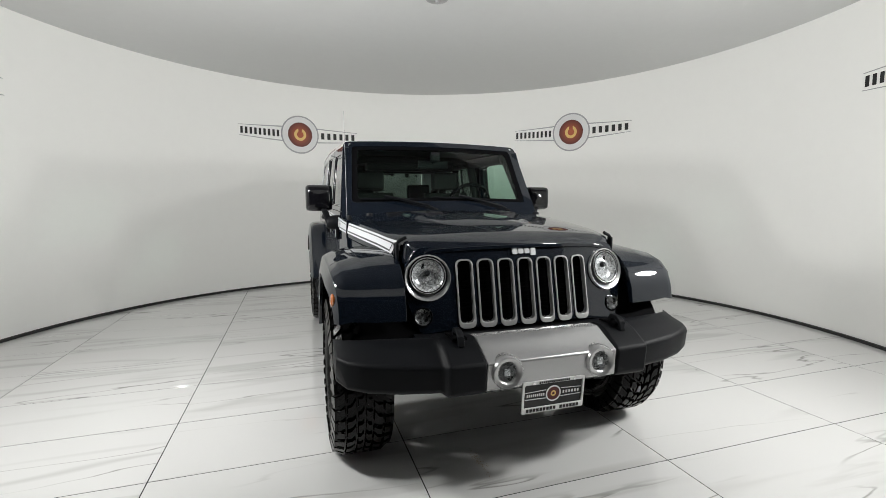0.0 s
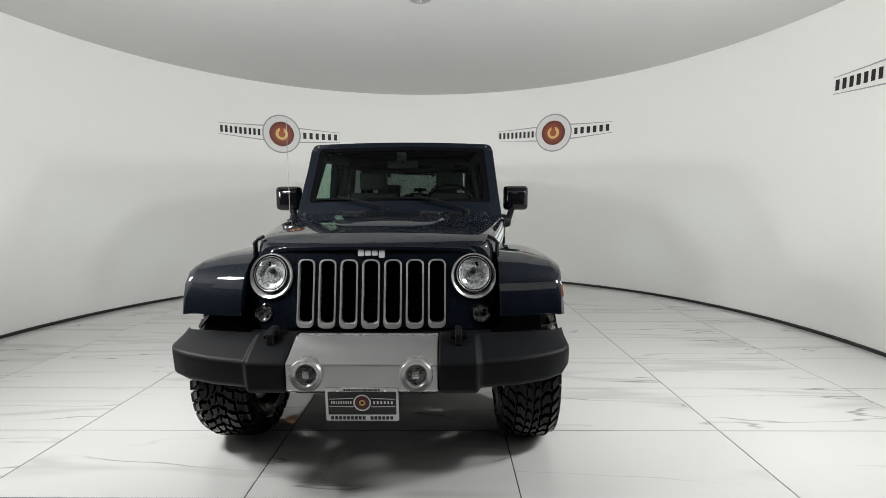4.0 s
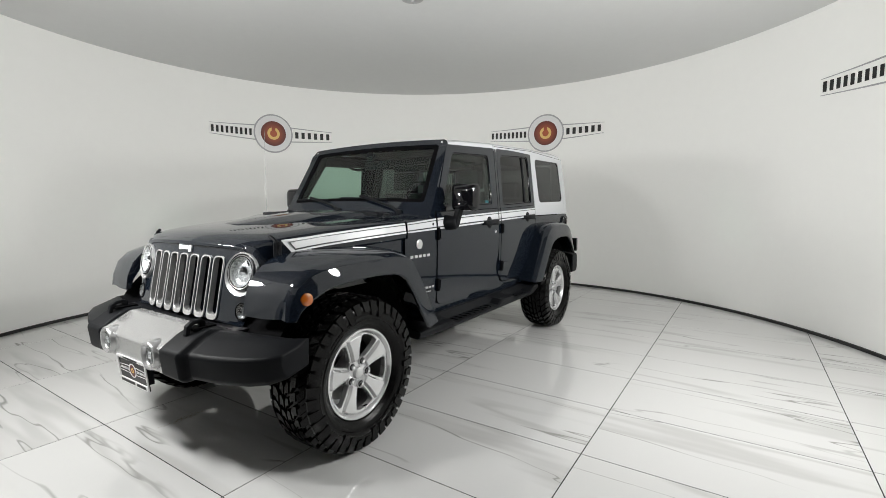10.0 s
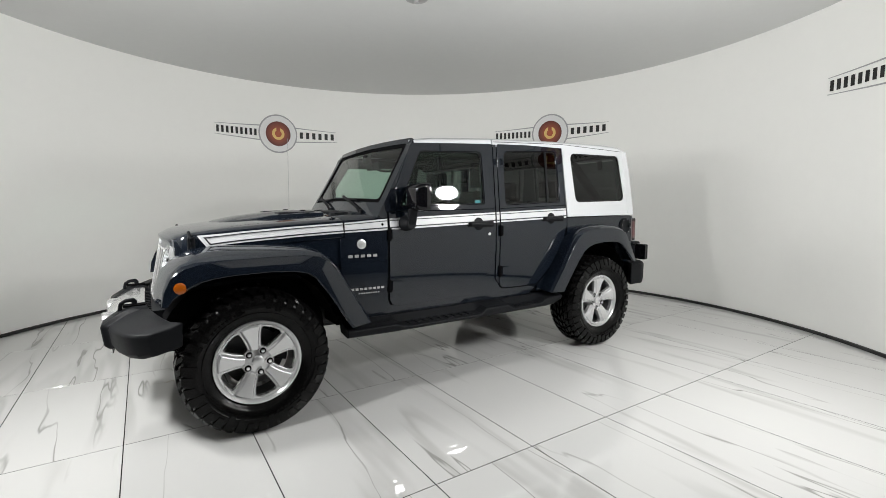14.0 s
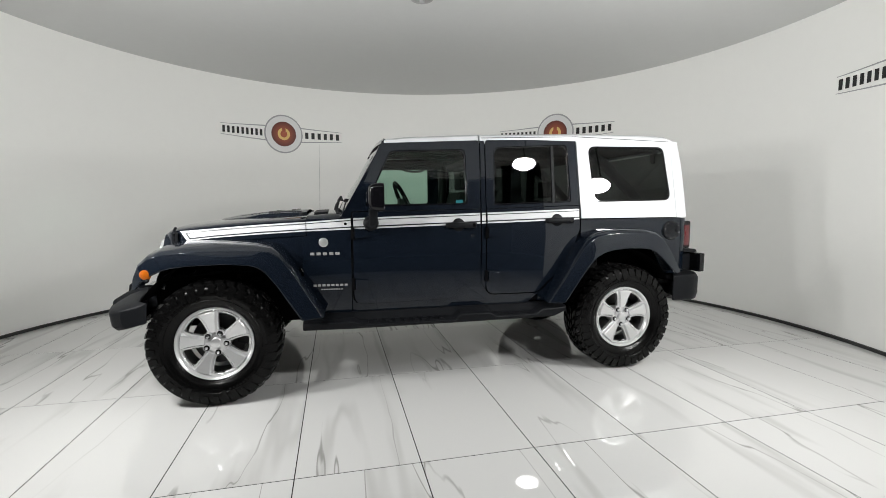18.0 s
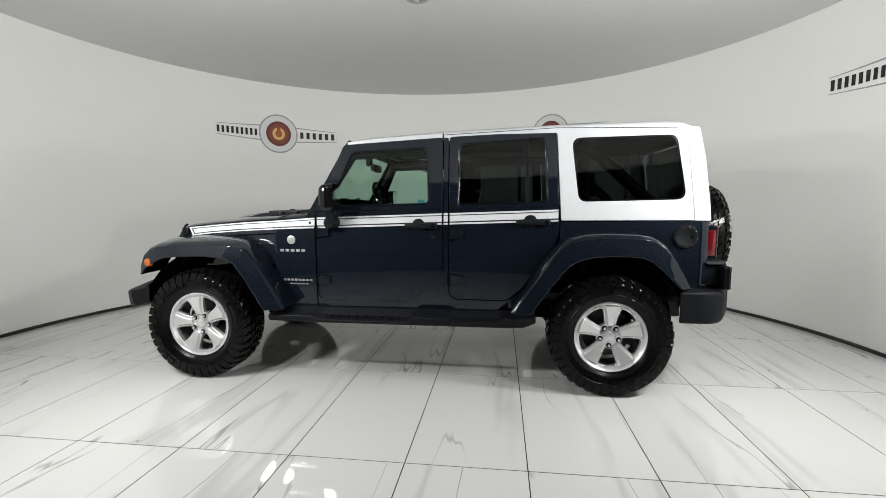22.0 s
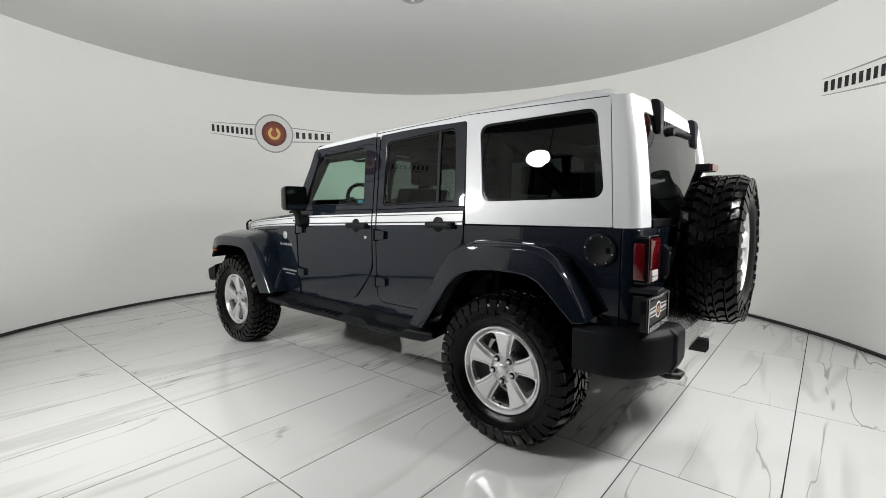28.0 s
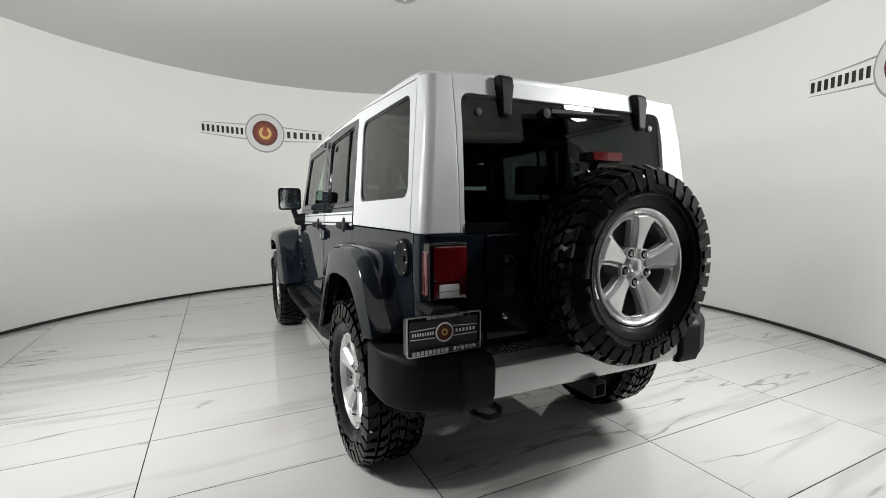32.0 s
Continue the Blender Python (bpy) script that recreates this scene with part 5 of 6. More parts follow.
def front_bumper():
    b = part("front_bumper", loft([[(x, y, z) for x, z in ((1.99, 0.706), (2.055, 0.706), (2.180, 0.640), (2.195, 0.630), (2.188, 0.515), (2.17, 0.503), (2.05, 0.503))] for y in (-0.318, -0.1, 0.1, 0.318)]), M_SILVER, car, "silver middle of the front bumper", bevel=0.006)
    for s in (-1, 1):
        st = [(0.320, 2.205, 1.99, 0.497, 0.636, 0.712), (0.480, 2.205, 1.98, 0.497, 0.640, 0.716), (0.500, 2.168, 1.97, 0.505, 0.632, 0.705), (0.660, 2.140, 1.94, 0.508, 0.638, 0.702), (0.790, 2.095, 1.91, 0.512, 0.643, 0.700), (0.870, 2.050, 1.885, 0.522, 0.648, 0.698), (0.912, 1.985, 1.835, 0.540, 0.652, 0.692)]
        e = part("bumper_end", loft([[(x, s * y, z) for x, z in ((xb, zt), (xf - 0.15, zt), (xf - 0.09, zt - 0.022), (xf - 0.006, zc), (xf, zc - 0.02), (xf - 0.012, zb + 0.02), (xf - 0.035, zb), (xb, zb + 0.03))] for y, xf, xb, zb, zc, zt in st]), M_PLASTIC, b, "black plastic bumper end", bevel=0.010, seg=3)
        hook = [(2.03, 0.70), (2.03, 0.742), (2.046, 0.758), (2.088, 0.755), (2.118, 0.735), (2.126, 0.69), (2.106, 0.69), (2.100, 0.726), (2.080, 0.737), (2.056, 0.736), (2.050, 0.70)]
        part("tow_loop", sheet([hook], lambda u, v, d: Vector((u, s * (0.391 + d), v)), 0.028), M_PLASTIC, b, "black tow hook", bevel=0.004)
        part("hook_slot", boxed(1.99, 2.10, s * 0.372, s * 0.438, 0.712, 0.722), M_SEAM, b)
        # fog lamp: silver pod, dark lamp inside
        f = part("fog_lamp", lathe([(0.052, -0.16), (0.072, -0.03), (0.071, 0.008), (0.065, 0.016), (0.053, 0.015), (0.042, 0.005), (0.041, 0.001), (0.0, 0.001)], Matrix.Translation((2.195, s * 0.228, 0.588)) @ Euler((0, radians(90), 0)).to_matrix().to_4x4(), 40), M_SILVER, b, "round fog lamp in silver pod")
        at = Matrix.Translation((2.195, s * 0.228, 0.588)) @ Euler((0, radians(90), 0)).to_matrix().to_4x4()
        part("fog_reflector", lathe([(0.0405, 0.004), (0.034, 0.003), (0.018, 0.002), (0, 0.002)], at, 14), M_FOG, f)
        part("fog_bulb", boxed(2.196, 2.2005, s * 0.228 - 0.016, s * 0.228 + 0.012, 0.572, 0.604), M_REFLECT, f, bevel=0.004)
        part("fog_lens", lathe([(0, 0.012), (0.03, 0.010), (0.041, 0.006)], at, 28), M_LENS, f)
    part("skid_plate", loft([[(x, y, z) for y, z in ((-0.34, 0.505), (0.34, 0.505), (0.30, zz), (-0.30, zz))] for x, zz in ((2.12, 0.475), (2.05, 0.455), (1.95, 0.455))]), M_PLASTIC, b, "black plastic valance", bevel=0.01)
    part("plate_bracket", boxed(2.13, 2.16, -0.10, 0.10, 0.40, 0.53), M_PLASTIC, b)
    dealer_plate(b, lambda u, v, d: Vector((2.182 + 0.10 * v - d, u, 0.457 + v)), False)


def wheel():
    """One wheel about the local y axis, its face towards +y."""
    upright = Euler((radians(-90), 0, 0)).to_matrix().to_4x4()
    turn = Matrix.Translation((0, 0.022, 0)) @ upright
    rim = lathe([(0.212, 0.058), (0.214, 0.070), (0.227, 0.082), (0.236, 0.081), (0.2385, 0.070), (0.226, 0.056)], turn, 60, closed=True)
    w = part("wheel", rim, M_ALLOY, None, "silver five-spoke alloy wheel", sharp=45)
    part("rim_barrel", lathe([(0.205, -0.10), (0.212, -0.03), (0.206, 0.035), (0.213, 0.060), (0.224, 0.060), (0.216, -0.10)], turn, 48, closed=True), M_BARREL, w, "inner rim with its shade painted grey")

    def dish(r):
        return lerp(r, [(0.03, 0.050), (0.08, 0.054), (0.14, 0.063), (0.19, 0.071), (0.226, 0.074)])

    arc = lambda r, a0, a1, n: [(r * math.sin(radians(a)), r * math.cos(radians(a))) for a in steps(a0, a1, n)]
    side = [(0.072, 0.189), (0.061, 0.182), (0.054, 0.165), (0.046, 0.135), (0.040, 0.105), (0.036, 0.080), (0.034, 0.050)]
    outline = arc(0.228, -35.9, 35.9, 12) + arc(0.202, 35.9, 25, 3) + side + [(-u, v) for u, v in side[::-1]] + arc(0.202, -25, -35.9, 3)
    foot = [(0.056, 0.196), (0.045, 0.162), (0.035, 0.125), (0.029, 0.090), (0.027, 0.066)]
    crest = [(0.042, 0.188), (0.032, 0.160), (0.023, 0.125), (0.018, 0.092), (0.016, 0.072)]
    foot, crest = (arc(0.213, -15, 15, 4) + foot + [(-u, v) for u, v in foot[::-1]], arc(0.204, -12, 12, 4) + crest + [(-u, v) for u, v in crest[::-1]])
    for k in range(5):
        a = radians(72 * k)
        rot = Matrix.Rotation(-a, 4, Vector((0, 1, 0)))

        def on(lift):
            return lambda u, v, d: rot @ Vector((u, dish(math.hypot(u, v)) + 0.022 + lift - d, v))
        sp = part("spoke", sheet([outline], on(-0.011), 0.034, vcuts=(0.08, 0.11, 0.14, 0.17, 0.19)), M_ALLOY, w, sharp=30, bevel=0.003)
        part("spoke_face", loft([[on(q)(u, v, 0) for u, v in lp] for q, lp in ((-0.016, foot), (-0.0108, foot), (0.006, crest))]), M_ALLOY, sp, "raised flat spoke face", sharp=20, bevel=0.003)
        b = radians(90 + 72 * k + 36)
        q = Vector((math.cos(b) * 0.0635, 0.068, math.sin(b) * 0.0635))
        part("lug_nut", lathe([(0, 0.024), (0.008, 0.023), (0.0115, 0.016), (0.0115, 0.0)], Matrix.Translation(q) @ upright, 6), M_CHROME, w, "chrome lug nut", sharp=20)
        part("lug_pocket", lathe([(0.0245, 0.000), (0.0225, 0.011), (0.0185, 0.010), (0.0180, -0.004), (0, -0.004)], Matrix.Translation(q) @ upright, 18), M_ALLOY, w)
        part("lug_well", lathe([(0.0182, 0.002), (0, 0.002)], Matrix.Translation(q) @ upright, 16), M_SEAM, w)
    part("hub", lathe([(0, 0.046), (0.078, 0.046), (0.086, 0.040), (0.088, 0.02), (0.085, -0.04), (0, -0.04)], turn, 40), M_ALLOY, w)
    part("centre_cap", lathe([(0, 0.068), (0.020, 0.067), (0.030, 0.062), (0.034, 0.048)], turn, 30), M_ALLOY, w, "silver centre cap")
    part("brake_disc", lathe([(0, -0.060), (0.165, -0.060), (0.165, -0.080), (0, -0.080)], turn, 36), M_DISC, w, "steel brake disc")
    part("brake_caliper", loft([[(0.175 * math.cos(a) * f, y, 0.175 * math.sin(a) * f) for f, y in ((0.65, -0.02), (1.05, -0.02), (1.05, -0.08), (0.65, -0.08))] for a in steps(2.6, 3.6, 5)]), M_DARKMETAL, w)
    part("valve", tube([(0.0, 0.07, -0.20), (0.0, 0.098, -0.185)], 0.004, 6), M_SEAM, w)
    prof = [(0.225, 0.080), (0.237, 0.096), (0.241, 0.105), (0.247, 0.112), (0.252, 0.114), (0.258, 0.121), (0.275, 0.130), (0.288, 0.134), (0.292, 0.131), (0.312, 0.134), (0.316, 0.138), (0.330, 0.139), (0.345, 0.139), (0.366, 0.133), (0.381, 0.116), (0.390, 0.090), (0.3935, 0.05), (0.394, 0.0)]
    prof += [(r, -y) for r, y in prof[-2::-1]]
    t = part("tyre", lathe([(r, y - 0.005) for r, y in prof], upright, 72), M_RUBBER, w, "black mud-terrain tyre")
    # tread lugs: shoulder blocks wrapping the edge, interlocked blocks in the middle
    tb = bmesh.new()

    def lug(corners, r0, r1, bend):
        """corners: (angle, y); a block from r0 up to r1, its top drawn in a little."""
        ca, cy = sum(a + 1.5 * abs(y) for a, y in corners) / len(corners), sum(y for a, y in corners) / len(corners)
        bot, top = [], []
        for a, y in corners:
            a += 1.5 * abs(y)
            a, y = a + (ca - a) * 0.05, y + (cy - y) * 0.04
            rb, rt = bend(y, r0), bend(y, r1)
            bot.append(Vector((rb * math.cos(a), y - 0.005, rb * math.sin(a))))
            a2, y2 = a + (ca - a) * 0.20, y + (cy - y) * 0.16
            top.append(Vector((rt * math.cos(a2), y2 - 0.005, rt * math.sin(a2))))
        loft([bot, top], bm=tb)

    def crown(y, r):
        return r - 9.0 * max(0.0, abs(y) - 0.078) ** 2
    N = 19
    p = 2 * math.pi / N
    for k in range(N):
        for s in (-1, 1):
            o = p * k + (0.5 * p if s > 0 else 0)
            long = k % 2
            e = 0.136 if long else 0.129
            # shoulder block with a slanted sipe
            lug([(o + p * 0.03, s * 0.090), (o + p * 0.12, s * e), (o + p * 0.47, s * e), (o + p * 0.36, s * 0.088)], 0.384, 0.409, crown)
            lug([(o + p * 0.50, s * 0.088), (o + p * 0.60, s * (e - 0.004)), (o + p * 0.98, s * (e - 0.004)), (o + p * 0.88, s * 0.086)], 0.384, 0.4085, crown)
            # side biters, long and short in turn
            yy = s * 0.131
            o += 1.5 * 0.13
            for f0, f1, r0 in ((0.08, 0.46, 0.304 if long else 0.334), (0.56, 0.94, 0.332 if long else 0.312)):
                q = [(o + p * (f0 + 0.08), r0), (o + p * (f1 - 0.04), r0), (o + p * f1, 0.386), (o + p * f0, 0.386)]
                lo = [Vector((x * math.cos(w2), yy - s * 0.008 - 0.005, x * math.sin(w2))) for w2, x in q]
                hi = [Vector((x * math.cos(w2), yy + s * (0.0150 if x == r0 else 0.005) - 0.005, x * math.sin(w2))) for w2, x in q]
                loft([lo, hi], bm=tb)
            # interlocked middle blocks
            o -= 1.5 * 0.13
            lug([(o - p * 0.02, s * 0.040), (o + p * 0.44, s * 0.036), (o + p * 0.60, s * 0.056), (o + p * 0.52, s * 0.084), (o + p * 0.10, s * 0.084), (o + p * 0.16, s * 0.062)], 0.388, 0.408, crown)
            lug([(o + p * 0.66, s * 0.040), (o + p * 0.92, s * 0.036), (o + p * 1.06, s * 0.060), (o + p * 1.00, s * 0.084), (o + p * 0.62, s * 0.084), (o + p * 0.72, s * 0.060)], 0.388, 0.408, crown)
            lug([(o + p * 0.05, s * 0.003), (o + p * 0.42, s * 0.003), (o + p * 0.58, s * 0.020), (o + p * 0.48, s * 0.032), (o + p * 0.02, s * 0.035), (o + p * 0.12, s * 0.016)], 0.388, 0.408, crown)
            lug([(o + p * 0.52, s * 0.003), (o + p * 0.90, s * 0.003), (o + p * 1.02, s * 0.016), (o + p * 0.94, s * 0.031), (o + p * 0.60, s * 0.034), (o + p * 0.68, s * 0.018)], 0.388, 0.408, crown)
    part("tread", tb, M_TREAD, w, "chunky tread blocks", sharp=20)
    # raised sidewall lettering as plain bars
    sb = bmesh.new()
    for c0 in (0.9, 4.0):
        for k in range(9):
            a0 = c0 + k * 0.075
            q = [(a0, 0.296), (a0 + 0.045, 0.296), (a0 + 0.045, 0.310), (a0, 0.310)]
            lo = [Vector((r * math.cos(a), 0.120, r * math.sin(a))) for a, r in q]
            hi = [Vector((r * math.cos(a), 0.1325, r * math.sin(a))) for a, r in q]
            loft([lo, hi], bm=sb)
    tagged(part("sidewall_mark", sb, M_RUBBER, w), kind="stuff")
    return w


WHEEL = wheel()


def axle_wheels():
    spots = [(0.782, 1.473, 1, 11), (0.768, -1.473, 1, -3), (0.782, 1.473, -1, 25), (0.768, -1.473, -1, 50)]
    for i, (nm, x, s, a) in enumerate(spots):
        m = Matrix.Translation((x, s * nm, 0.406)) @ Euler((0, radians(a), 0)).to_matrix().to_4x4()
        if s < 0:
            m = Matrix.Translation((x, s * nm, 0.406)) @ Euler((0, radians(a), radians(180)), "XYZ").to_matrix().to_4x4()
        if i == 0:
            w = WHEEL
            w.matrix_basis = m
        else:
            w = copy_thing(WHEEL, m)
        w.parent = car


def under_body():
    for x in (1.473, -1.473):
        part("axle", tube([(x, -0.68, 0.406), (x, 0.68, 0.406)], 0.042, 14), M_DARKMETAL, car, "dark steel axle")
        part("differential", lathe([(0, -0.12), (0.09, -0.10), (0.13, 0), (0.09, 0.10), (0, 0.12)], Matrix.Translation((x, 0.15 if x > 0 else 0.0, 0.41)), 20), M_DARKMETAL, car)
        for s in (-1, 1):
            part("shock_absorber", tube([(x - 0.12, s * 0.52, 0.42), (x - 0.08, s * 0.47, 0.85)], 0.03, 10), M_DARKMETAL, car)
    for s in (-1, 1):
        part("frame_rail", boxed(-2.05, 1.98, s * 0.36, s * 0.46, 0.46, 0.58), M_DARKMETAL, car, bevel=0.01)
        # running board with a dip in front of each door
        pr = [(0.935, 0.500), (0.60, 0.505), (0.545, 0.480), (-0.105, 0.478), (-0.155, 0.515), (-0.37, 0.515), (-0.42, 0.484), (-0.73, 0.486), (-0.785, 0.520), (-0.90, 0.518), (-0.985, 0.524)]
        rings = []
        for x, z in pr:
            e, low = (0.0 if -0.85 < x < 0.85 else 0.02), (0.035 if x < -0.95 else 0.0)
            rings.append([Vector((x, s * y, q)) for y, q in ((0.70, 0.535), (0.755, 0.535), (0.80, z + 0.004), (0.868 - e, z), (0.888 - e, z - 0.012), (0.882 - e, 0.455 + low), (0.862 - e, 0.442 + low), (0.72, 0.455 + low))])
        step = part("side_step", loft(rings), M_PLASTIC, car, "black plastic running board", bevel=0.006)
        for a, b in ((0.50, -0.06), (-0.46, -0.69)):
            n = 9
            for k in range(n):
                x0 = a + (b - a) * k / n
                part("step_rib", boxed(x0, x0 + (b - a) / n * 0.55, s * 0.80, s * 0.868, 0.478, 0.489), M_PLASTIC, step)
    part("gearbox", loft([[(x, y, z) for y, z in ((-w, 0.36), (w, 0.36), (w + 0.06, 0.52), (-w - 0.06, 0.52))] for x, w in ((1.2, 0.16), (0.6, 0.18), (-0.1, 0.14))]), M_DARKMETAL, car, bevel=0.02)
    part("exhaust", tube([(0.9, -0.25, 0.44), (0, -0.28, 0.45), (-1.1, -0.30, 0.50), (-1.7, -0.55, 0.50), (-2.1, -0.60, 0.50)], 0.035, 10), M_DARKMETAL, car)
    part("muffler", tube([(-1.85, -0.5, 0.52), (-1.85, 0.30, 0.52)], 0.09, 16), M_DARKMETAL, car)
    part("fuel_tank", boxed(-0.9, 0.2, 0.08, 0.36, 0.42, 0.56), M_DARKMETAL, car, bevel=0.03)


def mirrors():
    for s in (-1, 1):
        y0, z0 = 0.886, 1.336
        m = part("door_mirror", loft([[(x, s * (y0 + dy), z0 + dz) for dy, dz in rounded([(-h, -v), (h, -v), (h, v), (-h, v)], 0.03, 4)] for x, h, v in ((0.494, 0.055, 0.052), (0.486, 0.074, 0.072), (0.464, 0.088, 0.088), (0.416, 0.094, 0.094), (0.392, 0.092, 0.092))]), M_GLOSSBLACK, car, "gloss black door mirror", sharp=60)
        part("mirror_glass", loft([[(x, s * (y0 + dy), z0 + dz) for dy, dz in rounded([(-0.078, -0.079), (0.078, -0.079), (0.078, 0.079), (-0.078, 0.079)], 0.02, 4)] for x in (0.394, 0.3895)]), M_CHROME, m, "mirror glass")
        part("mirror_neck", loft([[(x, s * (yc + dy), z) for x, dy in ((0.425, -0.022), (0.485, -0.022), (0.485, 0.022), (0.425, 0.022))] for z, yc in ((1.26, 0.855), (1.20, 0.835), (1.13, 0.815))]), M_PLASTIC, m, bevel=0.01)
        part("mirror_foot", loft([[(0.465 + r * math.cos(a), s * y, 1.158 + r * math.sin(a)) for a in steps(0, 5.9, 15)] for y, r in ((0.750, 0.056), (0.79, 0.052), (0.825, 0.046), (0.842, 0.034))]), M_PLASTIC, m, "black mirror foot", bevel=0.005)


def seat(x, y, w, back=0.68):
    s = part("seat", loft([[(x + dx, y + dy, 0.72 + dz) for dy, dz in rounded([(-w, 0), (w, 0), (w, 0.16), (-w, 0.16)], 0.05, 3)] for dx in (-0.25, -0.2, 0.2, 0.27)]), M_SEAT, car, "black seat", bevel=0.02)
    part("seat_back", loft([[(x - 0.22 - 0.16 * t + dx, y + dy * (1 - 0.15 * t), 0.84 + back * 0.82 * t) for dx, dy in rounded([(-0.06, -w), (0.07, -w), (0.07, w), (-0.06, w)], 0.04, 3)] for t in (0, 0.1, 0.5, 0.9, 1.0)]), M_SEAT, s, bevel=0.02)
    part("head_rest", loft([[(x - 0.40 + dx, y + dy, 0.87 + back * 0.82 + dz) for dx, dy in rounded([(-0.05, -0.13), (0.05, -0.13), (0.05, 0.13), (-0.05, 0.13)], 0.03, 3)] for dz in (0, 0.03, 0.13, 0.17)]), M_SEAT, s, bevel=0.02)


def cabin():
    part("cabin_floor", boxed(-2.0, 0.7, -0.70, 0.70, 0.62, 0.66), M_SEAT, car, "black carpeted cabin floor")
    part("dashboard", loft([[(x, y, z) for x, z in ((0.66, 0.85), (0.66, 1.24), (0.50, 1.275), (0.34, 1.245), (0.28, 1.14), (0.36, 0.85))] for y in (-0.70, -0.4, 0.4, 0.70)]), M_SEAT, car, "black dashboard", bevel=0.02)
    for y in (-0.37, 0.37):
        seat(-0.10, y, 0.25)
    seat(-0.98, 0.33, 0.30, 0.58)
    seat(-0.98, -0.33, 0.30, 0.58)
    sw = part("steering_wheel", tube([Vector((0.17 + 0.187 * math.sin(a) * 0.42, 0.37 + 0.187 * math.cos(a), 1.285 + 0.187 * math.sin(a) * 0.90)) for a in steps(0, 2 * math.pi * 31 / 32, 31)], 0.016, 8, closed=True), M_GLOSSBLACK, car, "black steering wheel")
    part("wheel_hub", loft([[(0.17 + dx, 0.37 + dy, 1.285 + dz) for dy, dz in rounded([(-0.08, -0.06), (0.08, -0.06), (0.08, 0.05), (-0.08, 0.05)], 0.03, 3)] for dx in (0.0, 0.05)]), M_SEAT, sw, bevel=0.01)
    for dy, dz in ((-0.17, 0.0), (0.17, 0.0), (0, -0.16)):
        part("wheel_spoke", tube([(0.19, 0.37, 1.275), (0.17 + dz * 0.42, 0.37 + dy, 1.285 + dz * 0.9)], 0.016, 6), M_ALLOY, sw)
    part("steering_column", tube([(0.20, 0.37, 1.265), (0.42, 0.37, 1.17)], 0.04, 10), M_SEAT, sw)
    # padded roll bars
    rb = tube([(-0.36, -0.66, 0.70), (-0.36, -0.665, 1.30), (-0.38, -0.60, 1.66), (-0.38, -0.45, 1.70), (-0.38, 0.45, 1.70), (-0.38, 0.60, 1.66), (-0.36, 0.665, 1.30), (-0.36, 0.66, 0.70)], 0.042, 10)
    for s in (-1, 1):
        tube([(0.34, s * 0.62, 1.66), (-0.38, s * 0.60, 1.68), (-1.2, s * 0.60, 1.70), (-1.42, s * 0.60, 1.62), (-1.90, s * 0.60, 1.18)], 0.042, 10, bm=rb)
        tube([(-1.32, s * 0.60, 1.68), (-1.32, s * 0.64, 0.72)], 0.042, 10, bm=rb)
        tube([(0.34, s * 0.63, 1.66), (0.60, s * 0.69, 1.24)], 0.035, 10, bm=rb)
    tube([(-1.32, -0.60, 1.68), (-1.32, 0.60, 1.68)], 0.042, 10, bm=rb)
    part("roll_bar", rb, M_SEAT, car, "black padded roll bar")
    part("sound_bar", boxed(-0.52, -0.36, -0.42, 0.42, 1.60, 1.68), M_SEAT, car, bevel=0.02)
    for s in (-1, 1):
        part("grab_handle", tube([(0.08, s * 0.62, 1.675), (0.06, s * 0.61, 1.64), (0.01, s * 0.605, 1.618), (-0.06, s * 0.605, 1.612), (-0.13, s * 0.605, 1.618), (-0.18, s * 0.61, 1.64), (-0.20, s * 0.62, 1.675)], 0.011, 8), M_SEAT, car)
        part("door_trim", sheet([[(0.56, 0.66), (0.56, 1.24), (-0.31, 1.25), (-0.31, 0.80), (-0.12, 0.66)]], lambda u, v, d: Vector((u, s * (0.70 - d), v)), 0.03), M_SEAT, car, bevel=0.01)
        part("rear_door_trim", sheet([[(-0.40, 0.66), (-0.40, 1.25), (-1.11, 1.27), (-1.11, 1.0), (-0.80, 0.66)]], lambda u, v, d: Vector((u, s * (0.70 - d), v)), 0.03), M_SEAT, car, bevel=0.01)
    part("window_sticker", sheet([[(-0.205, 1.295), (-0.155, 1.295), (-0.155, 1.318), (-0.205, 1.318)]], skin(1, -0.018), 0.002), M_BLUE, car, "small blue window sticker")
    part("aerial", tube([(0.86, -0.735, 1.20), (0.85, -0.740, 1.88)], 0.0013, 6), M_ROD, car, "thin whip aerial")
    part("aerial_base", lathe([(0, 0.03), (0.012, 0.028), (0.018, 0)], pose(0.86, -0.72, 1.19), 12), M_PLASTIC, car)


body()
hood()
front_end()
fenders()
windscreen()
hard_top()
front_bumper()
rear_end()
axle_wheels()
under_body()
mirrors()
cabin()
tiles()
# dusty tyre prints on the tiles
rng = random.Random(5)
bm = bmesh.new()
for k in range(90):
    u, v = rng.gauss(0, 0.055), rng.gauss(0, 0.012)
    x, y, q, e = DUST[0] + u * DUST[2] - v * DUST[3], DUST[1] + u * DUST[3] + v * DUST[2], rng.uniform(0.001, 0.0032), rng.uniform(0, 3)
    lo = [(x + q * math.cos(e + i * 1.57) * (1.6 if i % 2 else 1), y + q * math.sin(e + i * 1.57) * (1.6 if i % 2 else 1), 0.0001) for i in range(4)]
    loft([lo, [(a, b, 0.0009) for a, b, c in lo]], bm=bm)
tagged(part("dust_flakes", bm, M_DUST, floor), "dry beige dust print on the tiles", kind="stuff")


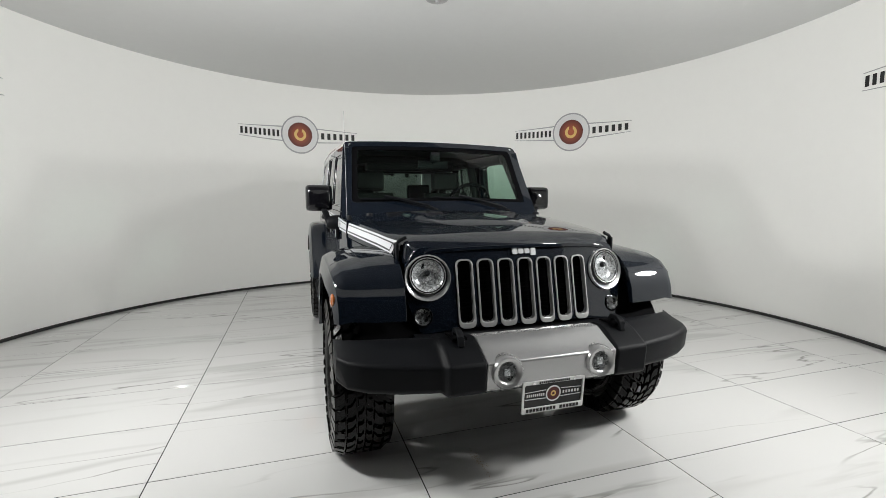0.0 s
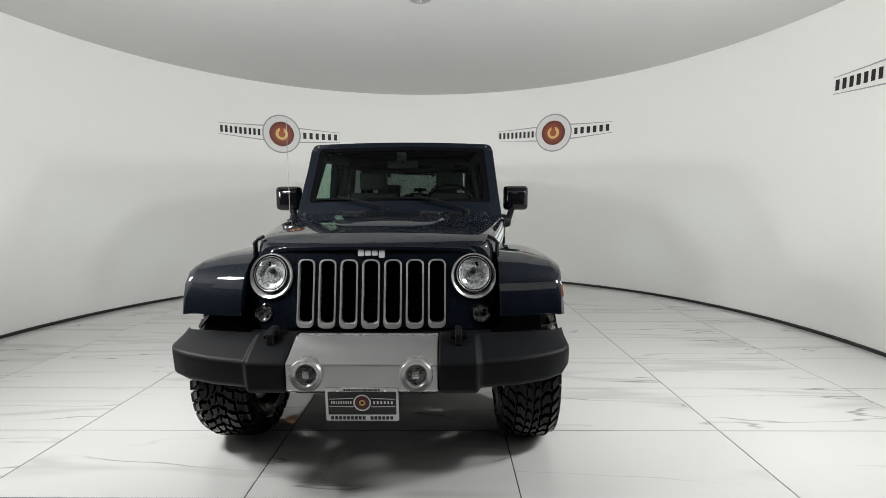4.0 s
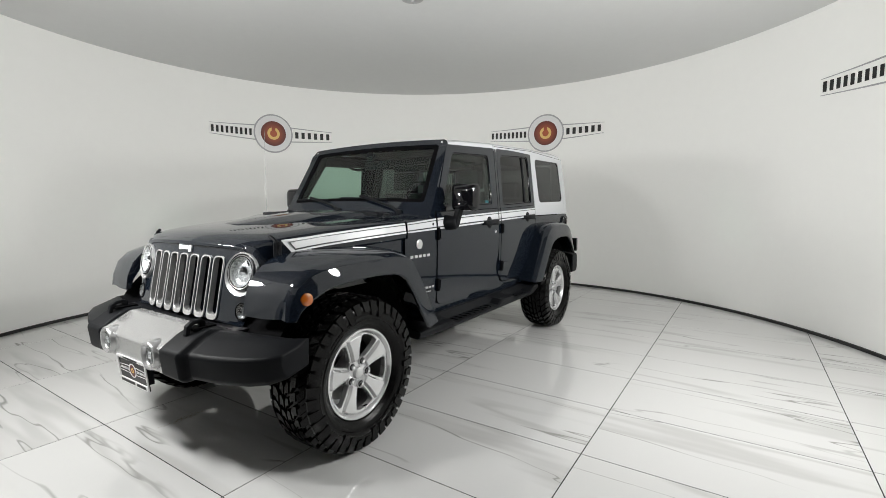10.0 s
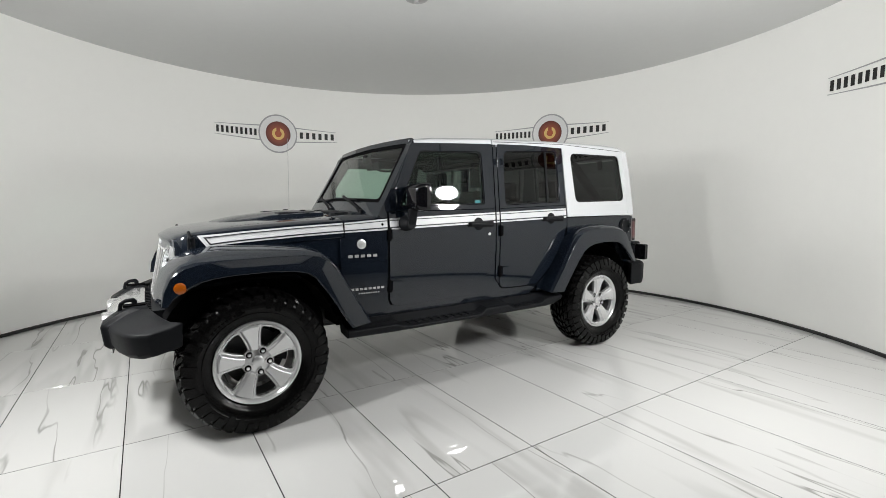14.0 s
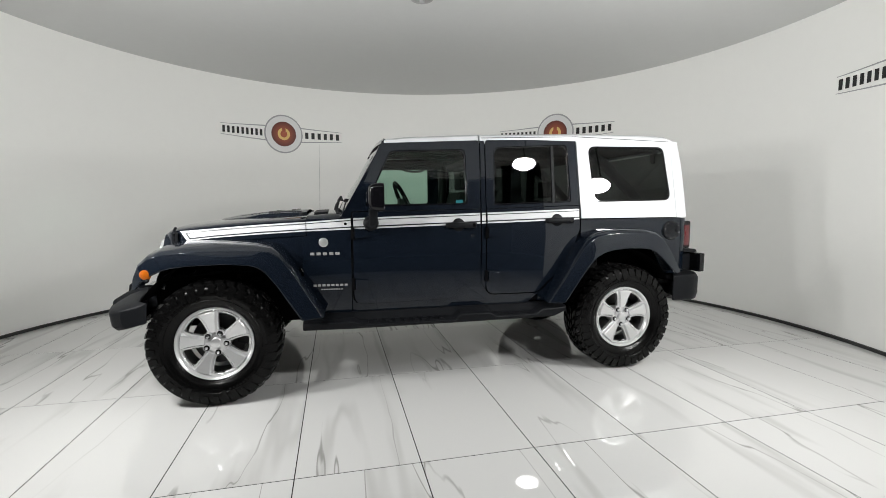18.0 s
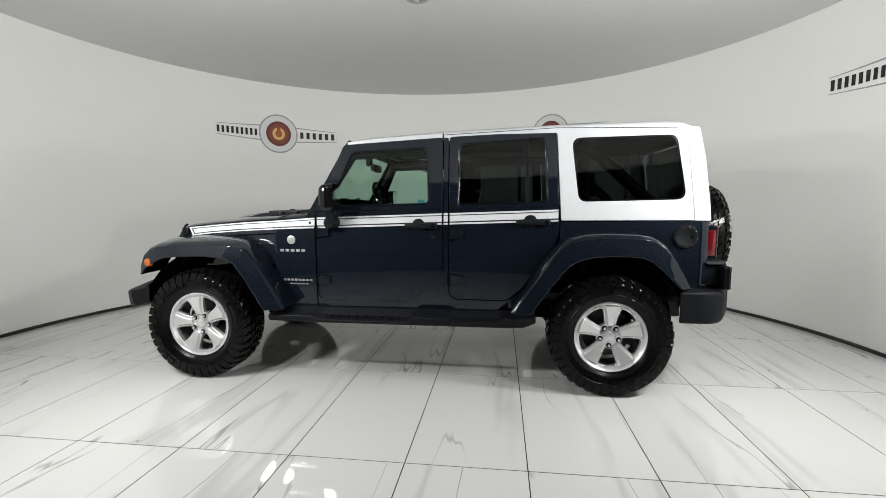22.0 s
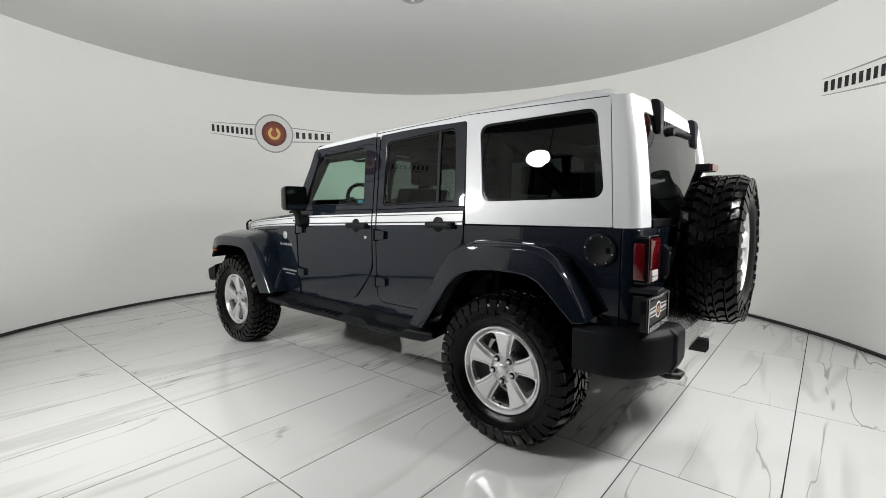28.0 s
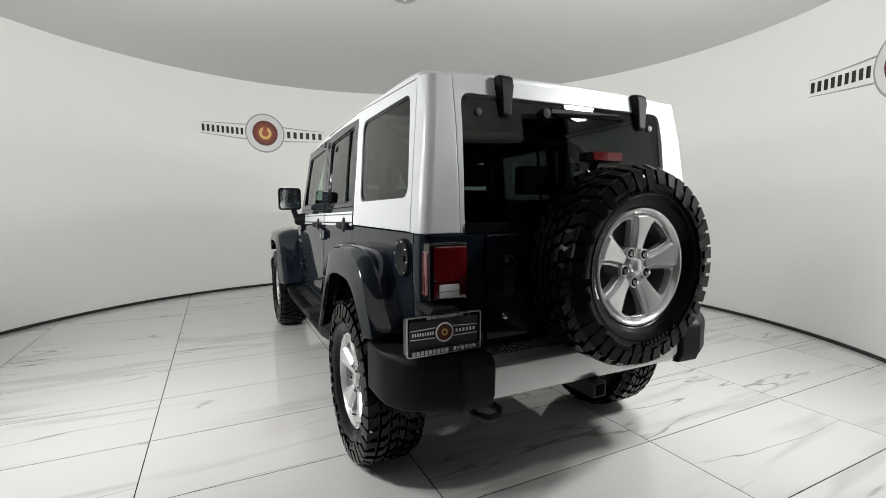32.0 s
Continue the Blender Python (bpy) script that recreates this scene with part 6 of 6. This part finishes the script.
def motions():
    def spin(t):
        return Matrix.Rotation(radians(t), 4, "Z")
    walk(floor, [(t, Matrix.Translation((-0.050, 0.025, 0)) @ spin(turn + 0.23)) for t, turn, pan in TURNS])
    walk(car, [(t, spin(turn) @ Matrix.Translation((-0.047, -0.046, 0))) for t, turn, pan in TURNS])


motions()
